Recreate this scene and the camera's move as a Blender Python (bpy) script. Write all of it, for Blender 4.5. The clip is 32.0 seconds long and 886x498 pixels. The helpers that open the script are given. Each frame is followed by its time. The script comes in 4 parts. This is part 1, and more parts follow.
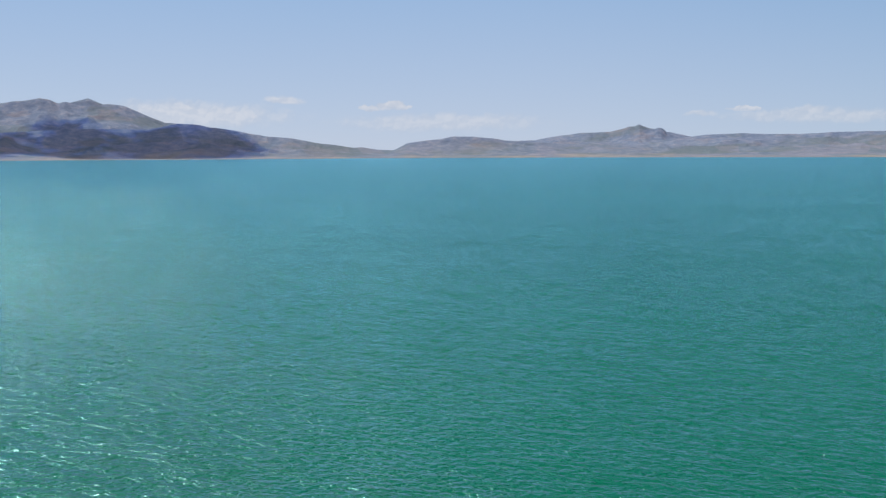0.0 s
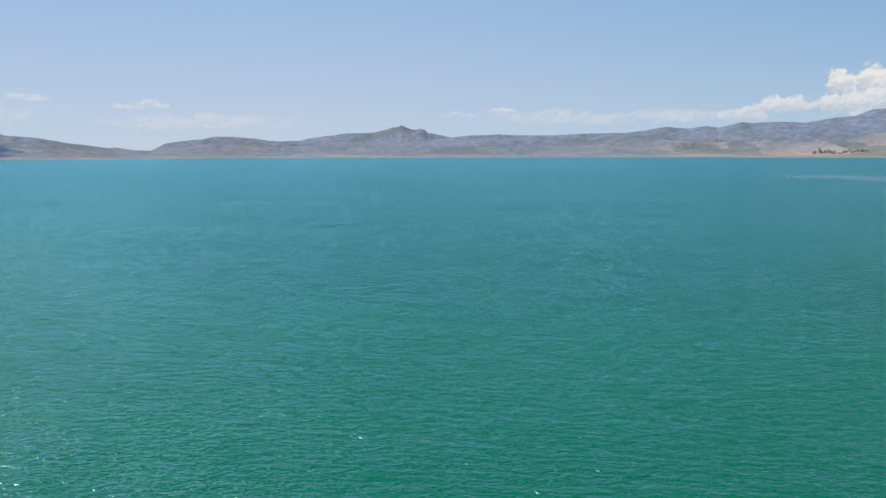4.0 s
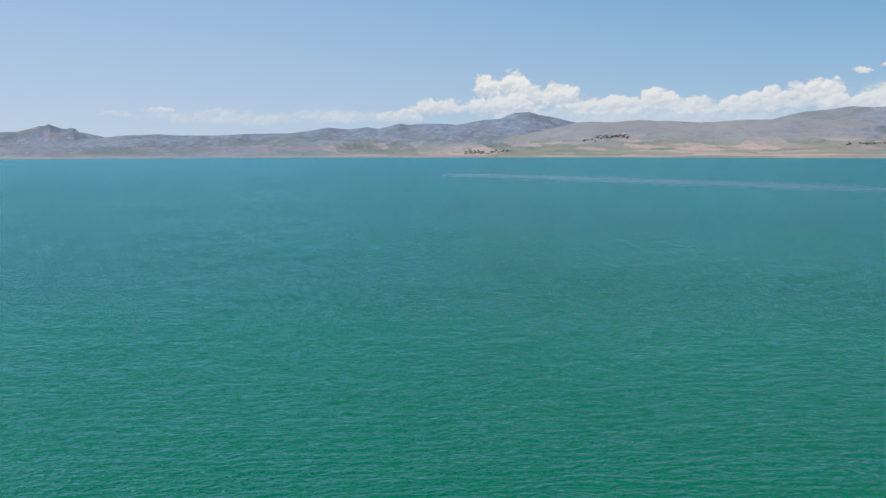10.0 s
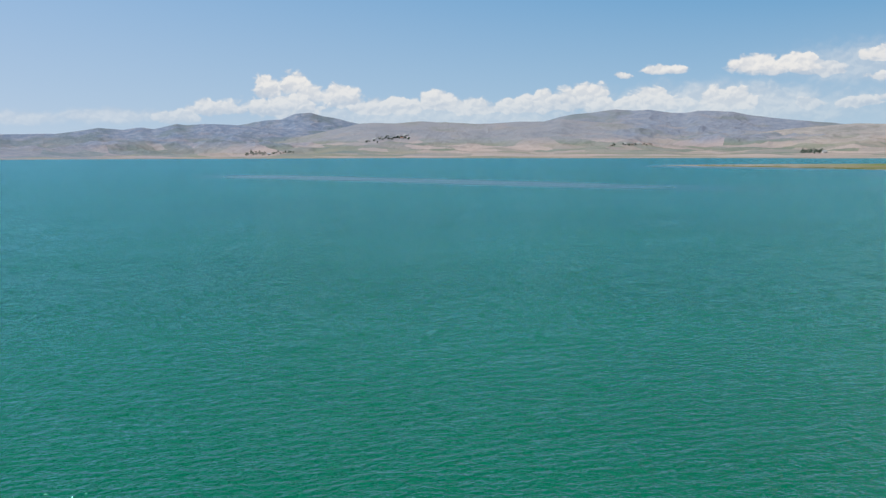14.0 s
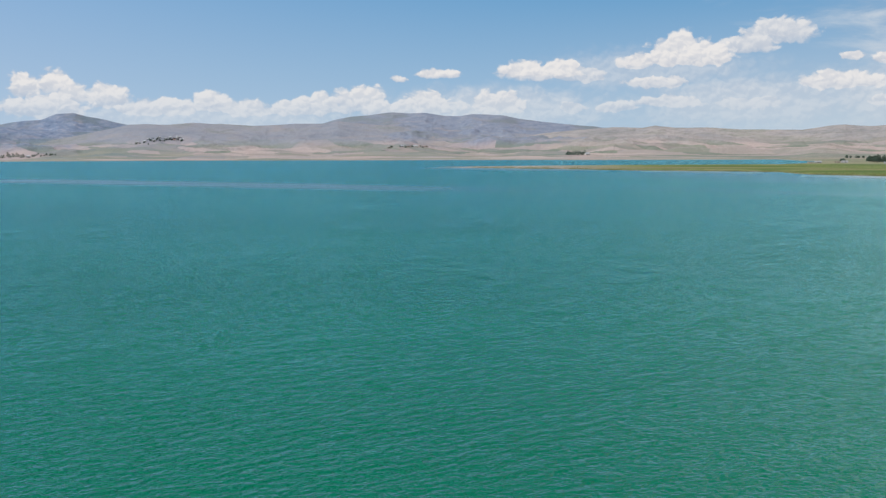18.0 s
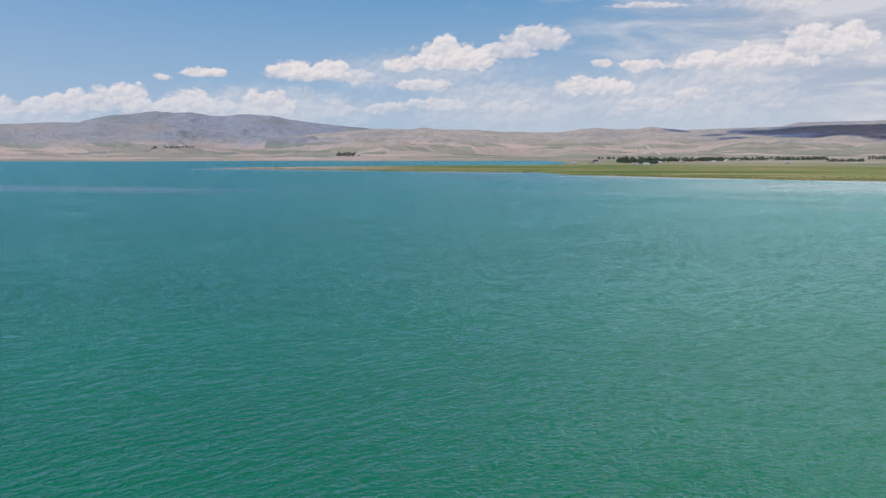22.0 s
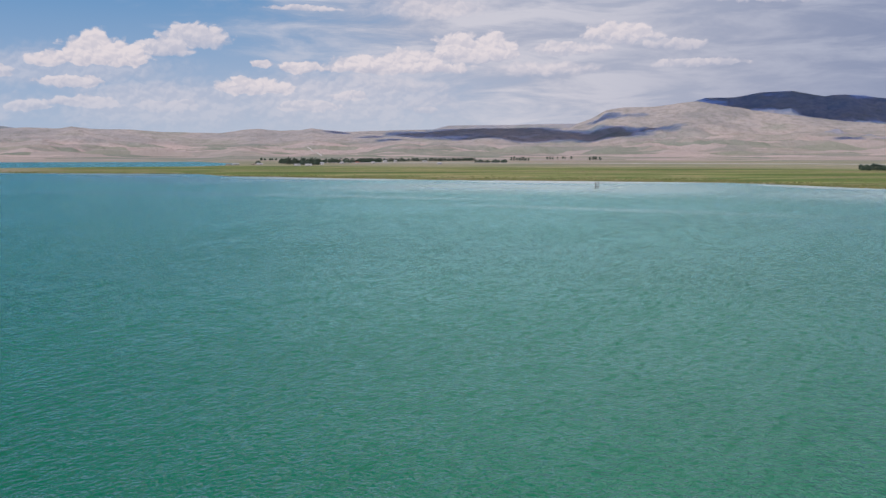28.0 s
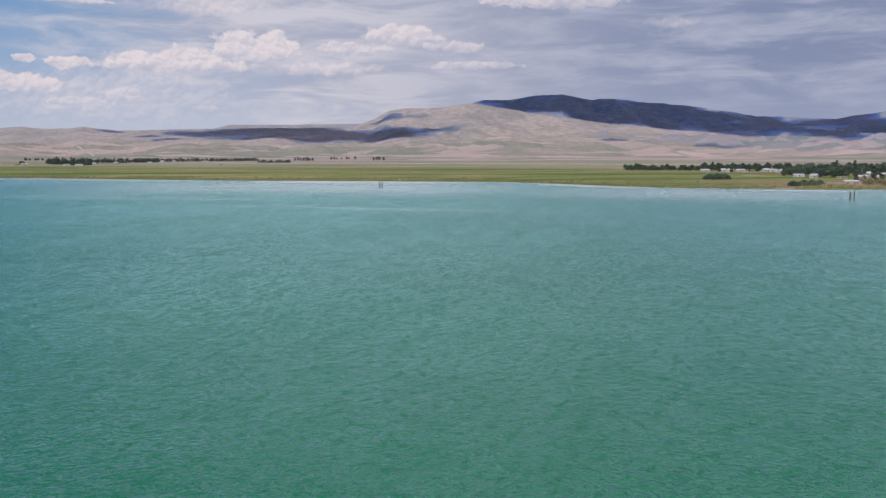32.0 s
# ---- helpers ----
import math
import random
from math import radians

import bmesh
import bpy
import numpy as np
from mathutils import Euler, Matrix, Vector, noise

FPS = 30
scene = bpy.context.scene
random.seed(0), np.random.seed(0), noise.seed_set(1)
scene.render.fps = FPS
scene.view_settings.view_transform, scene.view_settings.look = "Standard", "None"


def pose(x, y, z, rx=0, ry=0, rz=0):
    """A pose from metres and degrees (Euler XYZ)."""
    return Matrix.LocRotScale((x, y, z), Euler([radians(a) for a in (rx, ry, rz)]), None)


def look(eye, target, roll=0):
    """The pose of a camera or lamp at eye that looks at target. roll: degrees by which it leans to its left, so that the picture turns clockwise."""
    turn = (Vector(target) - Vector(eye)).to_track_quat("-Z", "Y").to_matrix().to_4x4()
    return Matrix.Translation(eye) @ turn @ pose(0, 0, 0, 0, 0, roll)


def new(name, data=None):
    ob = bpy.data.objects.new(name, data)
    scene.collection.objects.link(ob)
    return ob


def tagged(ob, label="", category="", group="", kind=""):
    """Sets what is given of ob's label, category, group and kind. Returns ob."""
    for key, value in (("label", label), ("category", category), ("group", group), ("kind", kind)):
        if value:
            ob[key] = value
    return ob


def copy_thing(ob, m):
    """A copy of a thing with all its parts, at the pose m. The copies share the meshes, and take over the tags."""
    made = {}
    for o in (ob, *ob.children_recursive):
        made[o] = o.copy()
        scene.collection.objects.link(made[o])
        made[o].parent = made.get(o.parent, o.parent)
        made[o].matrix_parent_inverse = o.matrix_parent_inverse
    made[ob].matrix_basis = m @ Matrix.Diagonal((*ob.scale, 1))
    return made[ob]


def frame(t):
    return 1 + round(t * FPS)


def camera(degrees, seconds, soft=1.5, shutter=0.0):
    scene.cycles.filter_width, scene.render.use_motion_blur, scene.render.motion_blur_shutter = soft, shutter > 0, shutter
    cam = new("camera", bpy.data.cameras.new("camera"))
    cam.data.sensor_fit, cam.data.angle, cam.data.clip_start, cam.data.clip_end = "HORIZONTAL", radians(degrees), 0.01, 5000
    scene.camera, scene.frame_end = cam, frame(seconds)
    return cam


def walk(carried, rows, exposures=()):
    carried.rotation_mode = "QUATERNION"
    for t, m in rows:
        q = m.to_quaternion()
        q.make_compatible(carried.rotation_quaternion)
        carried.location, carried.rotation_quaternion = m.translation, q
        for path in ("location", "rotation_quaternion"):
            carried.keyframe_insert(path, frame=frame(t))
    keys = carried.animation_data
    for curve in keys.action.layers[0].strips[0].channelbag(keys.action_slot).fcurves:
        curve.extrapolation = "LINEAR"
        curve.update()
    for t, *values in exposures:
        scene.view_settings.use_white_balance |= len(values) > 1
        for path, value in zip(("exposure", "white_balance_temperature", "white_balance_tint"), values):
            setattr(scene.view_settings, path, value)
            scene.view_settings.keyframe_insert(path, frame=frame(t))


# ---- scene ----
cam = camera(48.53, 32.0, soft=1.4)

# seconds, bearing of the view, degrees it looks down, lean: a drone hovering 20 m over the lake and turning
PATH = [
    (0, -0.00, 5.64, -0.20), (0.5, 1.69, 5.64, -0.21), (1, 3.53, 5.65, -0.21), (1.5, 5.30, 5.66, -0.21),
    (2, 7.13, 5.66, -0.19), (2.5, 8.85, 5.64, -0.18), (3, 10.58, 5.64, -0.19), (3.5, 12.12, 5.65, -0.20),
    (5.5, 18.37, 5.67, -0.21), (6, 20.11, 5.67, -0.23), (6.5, 21.78, 5.67, -0.22), (7, 23.45, 5.68, -0.24),
    (7.5, 24.96, 5.68, -0.25), (8, 26.52, 5.69, -0.25), (8.5, 28.05, 5.69, -0.25), (9, 29.65, 5.69, -0.25),
    (9.5, 31.21, 5.70, -0.26), (10, 32.90, 5.71, -0.26), (10.5, 34.51, 5.71, -0.27), (11, 36.17, 5.71, -0.28),
    (11.5, 37.74, 5.70, -0.29), (12, 39.37, 5.70, -0.30), (12.5, 40.87, 5.71, -0.30), (13, 42.41, 5.71, -0.33),
    (13.5, 43.86, 5.72, -0.35), (14, 45.45, 5.72, -0.35), (14.5, 47.01, 5.73, -0.34), (16.5, 53.50, 5.69, -0.34),
    (17, 55.10, 5.69, -0.35), (17.5, 56.59, 5.68, -0.36), (18, 58.26, 5.67, -0.37), (18.5, 59.93, 5.66, -0.36),
    (19, 61.76, 5.67, -0.35), (19.5, 63.50, 5.68, -0.33), (20, 65.37, 5.68, -0.32), (20.5, 67.01, 5.68, -0.27),
    (21, 68.52, 5.68, -0.25), (21.5, 69.98, 5.68, -0.23), (22, 71.53, 5.68, -0.21), (22.5, 73.17, 5.69, -0.19),
    (23, 74.91, 5.68, -0.17), (23.5, 76.57, 5.68, -0.16), (24, 78.32, 5.68, -0.14), (24.5, 79.99, 5.69, -0.09),
    (25, 81.70, 5.68, -0.06), (25.5, 83.31, 5.67, -0.06), (27.5, 89.38, 5.66, -0.04), (28, 90.96, 5.66, -0.06),
    (28.5, 92.41, 5.66, -0.04), (29, 93.96, 5.66, -0.03), (29.5, 95.42, 5.65, -0.03), (30, 97.02, 5.66, -0.03),
    (30.5, 98.50, 5.66, -0.01), (31, 100.08, 5.66, 0.01), (31.5, 101.67, 5.66, 0.03), (32, 103.46, 5.65, 0.06),
]
walk(cam, [(t, pose(0, 0, 20, 90 - down, 0, -turn) @ pose(0, 0, 0, 0, 0, lean)) for t, turn, down, lean in PATH],
     exposures=[(0, -.1, 6500, 8), (6, -.02, 6500, 4), (14, -.02, 6500, 4), (20, -.09, 6500, 8), (25, -.2, 6500, 14), (32, -.26, 6500, 18)])

# ---------------------------------------------------------------- light
SUN_BEARING, SUN_HEIGHT = radians(-50), radians(50)
SUN_WAY = Vector((math.sin(SUN_BEARING) * math.cos(SUN_HEIGHT), math.cos(SUN_BEARING) * math.cos(SUN_HEIGHT), math.sin(SUN_HEIGHT)))
sun = new("sun", bpy.data.lights.new("sun", "SUN"))
sun.data.energy, sun.data.angle, sun.data.color = 3.5, radians(0.53), (1.0, 0.96, 0.9)
sun.matrix_world = look(SUN_WAY * 1000, (0, 0, 0))


class Nodes:
    """Short hands for building a node tree."""

    def __init__(self, tree):
        self.tree = tree

    def add(self, kind, **sets):
        n = self.tree.nodes.new(kind)
        for k, v in sets.items():
            setattr(n, k, v)
        return n

    def put(self, socket, value):
        if isinstance(value, bpy.types.NodeSocket):
            self.tree.links.new(value, socket)
        else:
            socket.default_value = value

    def math(self, op, a, b=0.0, c=0.0, clamp=False):
        n = self.add("ShaderNodeMath", operation=op, use_clamp=clamp)
        for s, v in zip(n.inputs, (a, b, c)):
            self.put(s, v)
        return n.outputs[0]

    def vec(self, op, a, b=(0, 0, 0), c=(0, 0, 0)):
        n = self.add("ShaderNodeVectorMath", operation=op)
        for s, v in zip(n.inputs, (a, b, c)):
            self.put(s, v)
        return n.outputs["Value"] if op in ("LENGTH", "DOT_PRODUCT") else n.outputs[0]

    def mix(self, fac, a, b):
        n = self.add("ShaderNodeMix", data_type="RGBA")
        self.put(n.inputs["Factor"], fac)
        self.put(n.inputs["A"], a if not isinstance(a, tuple) else (*a, 1))
        self.put(n.inputs["B"], b if not isinstance(b, tuple) else (*b, 1))
        return n.outputs["Result"]

    def noise(self, at, scale, detail=4.0, rough=0.55, kind="FBM", warp=0.0):
        n = self.add("ShaderNodeTexNoise", noise_type=kind)
        self.put(n.inputs["Vector"], at)
        n.inputs["Scale"].default_value, n.inputs["Detail"].default_value = scale, detail
        n.inputs["Roughness"].default_value, n.inputs["Distortion"].default_value = rough, warp
        return n.outputs[0]

    def span(self, x, lo, hi, a=0.0, b=1.0, smooth=True):
        n = self.add("ShaderNodeMapRange", interpolation_type="SMOOTHSTEP" if smooth else "LINEAR")
        self.put(n.inputs[0], x)
        for i, v in enumerate((lo, hi, a, b)):
            self.put(n.inputs[i + 1], v)
        return n.outputs[0]

    def ramp(self, x, stops):
        n = self.add("ShaderNodeValToRGB")
        self.put(n.inputs[0], x)
        e = n.color_ramp.elements
        while len(e) < len(stops):
            e.new(0.5)
        for el, (p, col) in zip(e, stops):
            el.position, el.color = p, (*col, 1)
        return n.outputs[0]


# clouds of the sky: bearing, height over the horizon, half width, half height, all in degrees, and how thick
THIN_CLOUDS = [(-14.5, 2.1, 6.8, .95, .7), (-9.1, 2.95, 1.3, .28, .6), (-4.2, 2.5, .6, .2, .75), (-2.8, 2.6, 1.2, .28, .75), (0, 1.7, 7, .65, .6),
               (14.6, 2.1, 1.1, .2, .6), (16.9, 2.3, .9, .22, .75), (20.4, 2.2, 1.4, .3, .65), (21, 1.9, 6, .5, .6), (27, 2.0, 4.5, .5, .65),
               (45, 1.8, 13, 1.2, .7), (61, 2.3, 10, 1.7, .7), (75, 2.6, 8, 1.9, .6), (70, 4.5, 8, 1.5, .45), (85, 3.0, 9, 2.2, .6)]
CUMULUS_NORTH = [(35.5, 3.5, .85, .95, 1), (37.0, 3.7, .95, .9, 1), (38.0, 3.1, .8, .75, 1), (39.6, 3.0, 1.35, .85, 1), (36.4, 2.4, 2.4, .9, 1), (41.6, 2.4, 1.5, .6, 1),
                 (32.4, 2.35, 1.5, .6, 1), (30.4, 1.9, 1.4, .5, .9), (43.3, 2.5, 1.5, .7, 1), (45.2, 2.7, 1.3, .8, 1), (47, 2.4, 1.6, .6, 1), (49.3, 2.4, 1.5, .6, 1)]
CUMULUS_EAST = [(51.1, 2.6, 1.5, .8, 1), (53.6, 2.8, 1.6, 1.0, 1), (57.4, 2.7, 1.7, .9, 1), (55.3, 2.3, 1.6, .7, 1), (61.4, 2.6, 1.8, .9, 1), (59.6, 2.3, 1.2, .6, .9),
                (55.8, 4.15, .5, .25, .95), (57.9, 4.38, 1.35, .36, 1), (63.2, 4.45, 1.5, .8, 1), (64.9, 4.5, 1.3, .75, 1), (64.1, 4.35, 2.6, .5, 1), (66.3, 4.2, 1.6, .6, .8),
                (71.5, 5.45, 1.5, 1.1, 1), (73.1, 5.2, 1.6, .9, 1), (71.6, 5.0, 3.2, .6, 1), (69.6, 4.9, 1.2, .6, .9), (75.2, 5.6, 2.0, .6, .85), (77, 6.2, 1.9, .95, .85),
                (70.5, 3.75, 2.0, .5, .9), (65.8, 2.4, .9, .4, .85), (68.2, 2.4, 1.2, .45, .9), (71.0, 2.7, 1.9, .55, .9), (75.3, 2.5, 2.4, .45, .8)]
CUMULUS_SOUTH = [(80.4, 3.6, 2.5, .65, 1), (79.3, 3.6, 1.2, .5, 1), (80.7, 4.9, .65, .3, 1), (82.9, 4.75, 1.4, .45, 1), (86.2, 4.95, 1.6, .7, 1), (88.6, 5.0, 2.2, .85, 1), (87.5, 4.7, 4.8, .5, 1),
                 (91.8, 5.9, 1.5, .95, 1), (93.8, 5.9, 1.4, .9, 1), (92.6, 5.4, 2.8, .6, 1), (83.4, 2.5, 2.1, .42, .9), (85.6, 3.1, 1.3, .42, .9), (89.9, 2.3, .8, .3, .75), (83.1, 8.0, 2.2, .26, .8),
                 (100.9, 6.5, 2.1, .8, .95), (98.0, 5.7, 2.4, .55, .8), (105.6, 4.9, 2.6, .35, .75), (104, 5.9, 1.8, .4, .75), (110, 8.4, 4.5, .6, .9), (116.5, 7.2, 2.2, .35, .6), (97, 4.7, 4, .5, .7), (90, 8.1, 5, .7, .65)]


def build_sky():
    w = bpy.data.worlds.new("sky")
    scene.world = w
    w.use_nodes = True
    n = Nodes(w.node_tree)
    w.node_tree.nodes.clear()
    sky = n.add("ShaderNodeTexSky", sky_type="NISHITA", sun_disc=False, sun_elevation=SUN_HEIGHT, sun_rotation=SUN_BEARING % math.tau,
                altitude=1600, air_density=1.0, dust_density=.35, ozone_density=3.0)
    blue = n.vec("SCALE", sky.outputs[0])
    blue.node.inputs["Scale"].default_value = SKY_STRENGTH
    way = n.vec("NORMALIZE", n.add("ShaderNodeTexCoord").outputs["Generated"])
    sep = n.add("ShaderNodeSeparateXYZ")
    n.put(sep.inputs[0], way)
    bearing = n.math("MULTIPLY", n.math("ARCTAN2", sep.outputs[0], sep.outputs[1]), 180 / math.pi)
    height = n.math("MULTIPLY", n.math("ARCSINE", sep.outputs[2]), 180 / math.pi)
    at = n.add("ShaderNodeCombineXYZ")
    n.put(at.inputs[0], bearing), n.put(at.inputs[1], height)
    at = at.outputs[0]
    # a gentle push of the outline
    puff = n.add("ShaderNodeTexNoise")
    n.put(puff.inputs["Vector"], n.vec("MULTIPLY", at, (1, 1.3, 1)))
    puff.inputs["Scale"].default_value, puff.inputs["Detail"].default_value, puff.inputs["Roughness"].default_value = 1.3, 3, 0.5
    push = n.vec("MULTIPLY", n.vec("SUBTRACT", puff.outputs["Color"], (.5, .5, .5)), (.9, .5, 0))
    moved = n.vec("ADD", at, push)

    # round heads: cells of three sizes swell the outline
    def heads(p):
        total = None
        for size, share in ((1.1, .5), (2.6, .26), (6.2, .1)):
            v = n.add("ShaderNodeTexVoronoi", feature="SMOOTH_F1")
            n.put(v.inputs["Vector"], n.vec("MULTIPLY", p, (.9, 1.15, 0)))
            v.inputs["Scale"].default_value, v.inputs["Smoothness"].default_value = size, .18
            one = n.math("MULTIPLY", n.math("SUBTRACT", v.outputs["Distance"], .44), share)
            total = one if total is None else n.math("ADD", total, one)
        return total
    lobes = heads(moved)
    total = None
    for b, h, wide, tall, thick in THIN_CLOUDS + CUMULUS_NORTH + CUMULUS_EAST + CUMULUS_SOUTH:
        dense = thick > .7
        wide, tall = (wide * 1.08, tall * 1.02) if dense else (wide, tall)
        off = n.vec("MULTIPLY_ADD", moved, (1 / wide, 1 / tall, 0), (-b / wide, -h / tall, 0))
        near = n.vec("LENGTH", n.vec("MAXIMUM", off, n.vec("MULTIPLY", off, (-1, -1.6 if dense else -1, 0))))
        one = n.span(n.math("MULTIPLY_ADD", lobes, 1.0 if dense else .5, near), 1.14 if dense else 1.15, .84 if dense else .35, 0, thick)
        pair = n.add("ShaderNodeCombineXYZ")
        n.put(pair.inputs[0], one)
        if dense:
            rise = n.vec("DOT_PRODUCT", off, (0, 1, 0))
            n.put(pair.inputs[1], n.math("MULTIPLY", one, n.span(rise, -.75, .55)))
        else:
            n.put(pair.inputs[1], n.math("MULTIPLY", one, 1.15))
        total = pair.outputs[0] if total is None else n.vec("MAXIMUM", total, pair.outputs[0])
    split = n.add("ShaderNodeSeparateXYZ")
    n.put(split.inputs[0], total)
    cover, crown = split.outputs[0], split.outputs[1]
    # sunlit crowns, greyer and thinner undersides
    relief = n.math("SUBTRACT", heads(n.vec("ADD", moved, (-.1, .16, 0))), lobes)
    lit = n.math("ADD", n.math("MULTIPLY", crown, .66), n.span(relief, -.15, .15, -.06, .46), clamp=True)
    white = n.mix(lit, CLOUD_SHADE, CLOUD_WHITE)
    cover = n.math("MULTIPLY", cover, n.span(crown, 0, .5, .72, 1))
    # veil of the storm in the south-east, thickening to rain
    band = n.vec("MULTIPLY", at, (.08, .38, 1))
    streak = n.noise(band, 2.2, 6, .6, warp=.4)
    edge = n.math("ADD", n.math("ADD", bearing, n.math("MULTIPLY", n.math("SUBTRACT", n.math("MINIMUM", height, 7.0), 4.5), 2.2)), n.math("MULTIPLY", n.math("SUBTRACT", streak, .5), 26))
    aloft = n.span(n.math("ADD", bearing, n.math("MULTIPLY", n.math("SUBTRACT", streak, .5), 12)), 78, 87)
    high = n.span(height, 8, 11)
    veil = n.math("ADD", n.math("MULTIPLY", n.span(edge, 80, 97), n.math("SUBTRACT", 1, high)), n.math("MULTIPLY", aloft, high))
    veil = n.math("MULTIPLY", veil, n.math("MULTIPLY", n.span(bearing, 175, 235, 1, 0), n.span(height, 32, 52, 1, 0)))
    rain = n.span(n.math("ADD", bearing, n.math("MULTIPLY", n.math("SUBTRACT", streak, .5), 22)), 97, 117)
    soft = n.mix(n.span(streak, .36, .64), VEIL_GREY, VEIL_WHITE)
    dark = n.mix(n.span(streak, .36, .72), RAIN_DARK, RAIN_LIGHT)
    dark = n.mix(n.span(height, 5.5, 1.5, 0, .65), dark, RAIN_LOW)
    veil_col = n.mix(rain, soft, dark)
    # pale haze low over the lake, whiter towards the sun
    upper = n.mix(n.span(bearing, 0, 80), HAZE_SUNWARD, HAZE_AWAY)
    base = n.mix(n.span(bearing, 0, 60), HAZE, HAZE_LOW)
    base = n.mix(n.span(bearing, 58, 90), base, (.58, .64, .74))
    low = n.mix(n.span(height, .3, 9.5, 0, 1, False), base, upper)
    blue = n.mix(n.span(height, 22, 7.5, 0, .92), blue, low)
    # unseen upper veil, added bright and reddish to warm the water's mirrored sky
    veil_col = n.mix(n.span(height, 9, 18), veil_col, UNSEEN_VEIL)
    col = n.mix(n.math("MULTIPLY", veil, .93), blue, veil_col)
    fade = n.math("MULTIPLY", cover, n.span(height, 1.0, 4.4, .5, 1))
    fade = n.math("MULTIPLY", fade, n.span(rain, .2, 1, 1, .72))
    col = n.mix(fade, col, white)
    out = n.add("ShaderNodeOutputWorld")
    bg = n.add("ShaderNodeBackground")
    n.put(bg.inputs[0], col)
    w.node_tree.links.new(bg.outputs[0], out.inputs[0])
    w.cycles.sampling_method = "MANUAL"
    w.cycles.sample_map_resolution = 512


SKY_STRENGTH = 0.115
RAIN_LOW = (.36, .42, .57)
UNSEEN_VEIL = (1.85, 1.46, 1.36)
CLOUD_WHITE, CLOUD_SHADE = (.86, .82, .83), (.52, .56, .67)
VEIL_WHITE, VEIL_GREY, RAIN_LIGHT, RAIN_DARK = (.72, .73, .78), (.46, .51, .62), (.5, .55, .66), (.26, .32, .47)
HAZE, HAZE_LOW, HAZE_SUNWARD, HAZE_AWAY = (.53, .61, .79), (.42, .56, .74), (.34, .50, .77), (.11, .33, .61)
build_sky()


# ---------------------------------------------------------------- materials
def material(name, rough=0.8, spec=0.3):
    m = bpy.data.materials.new(name)
    m.use_nodes = True
    n = Nodes(m.node_tree)
    b = m.node_tree.nodes["Principled BSDF"]
    b.inputs["Roughness"].default_value = rough
    b.inputs["Specular IOR Level"].default_value = spec
    return m, n, b


def world_at(n):
    return n.add("ShaderNodeNewGeometry").outputs["Position"]


def bump(n, b, height, dist, strength=1.0):
    k = n.add("ShaderNodeBump")
    k.inputs["Distance"].default_value = dist
    n.put(k.inputs["Strength"], strength)
    n.put(k.inputs["Height"], height)
    n.put(b.inputs["Normal"], k.outputs[0])


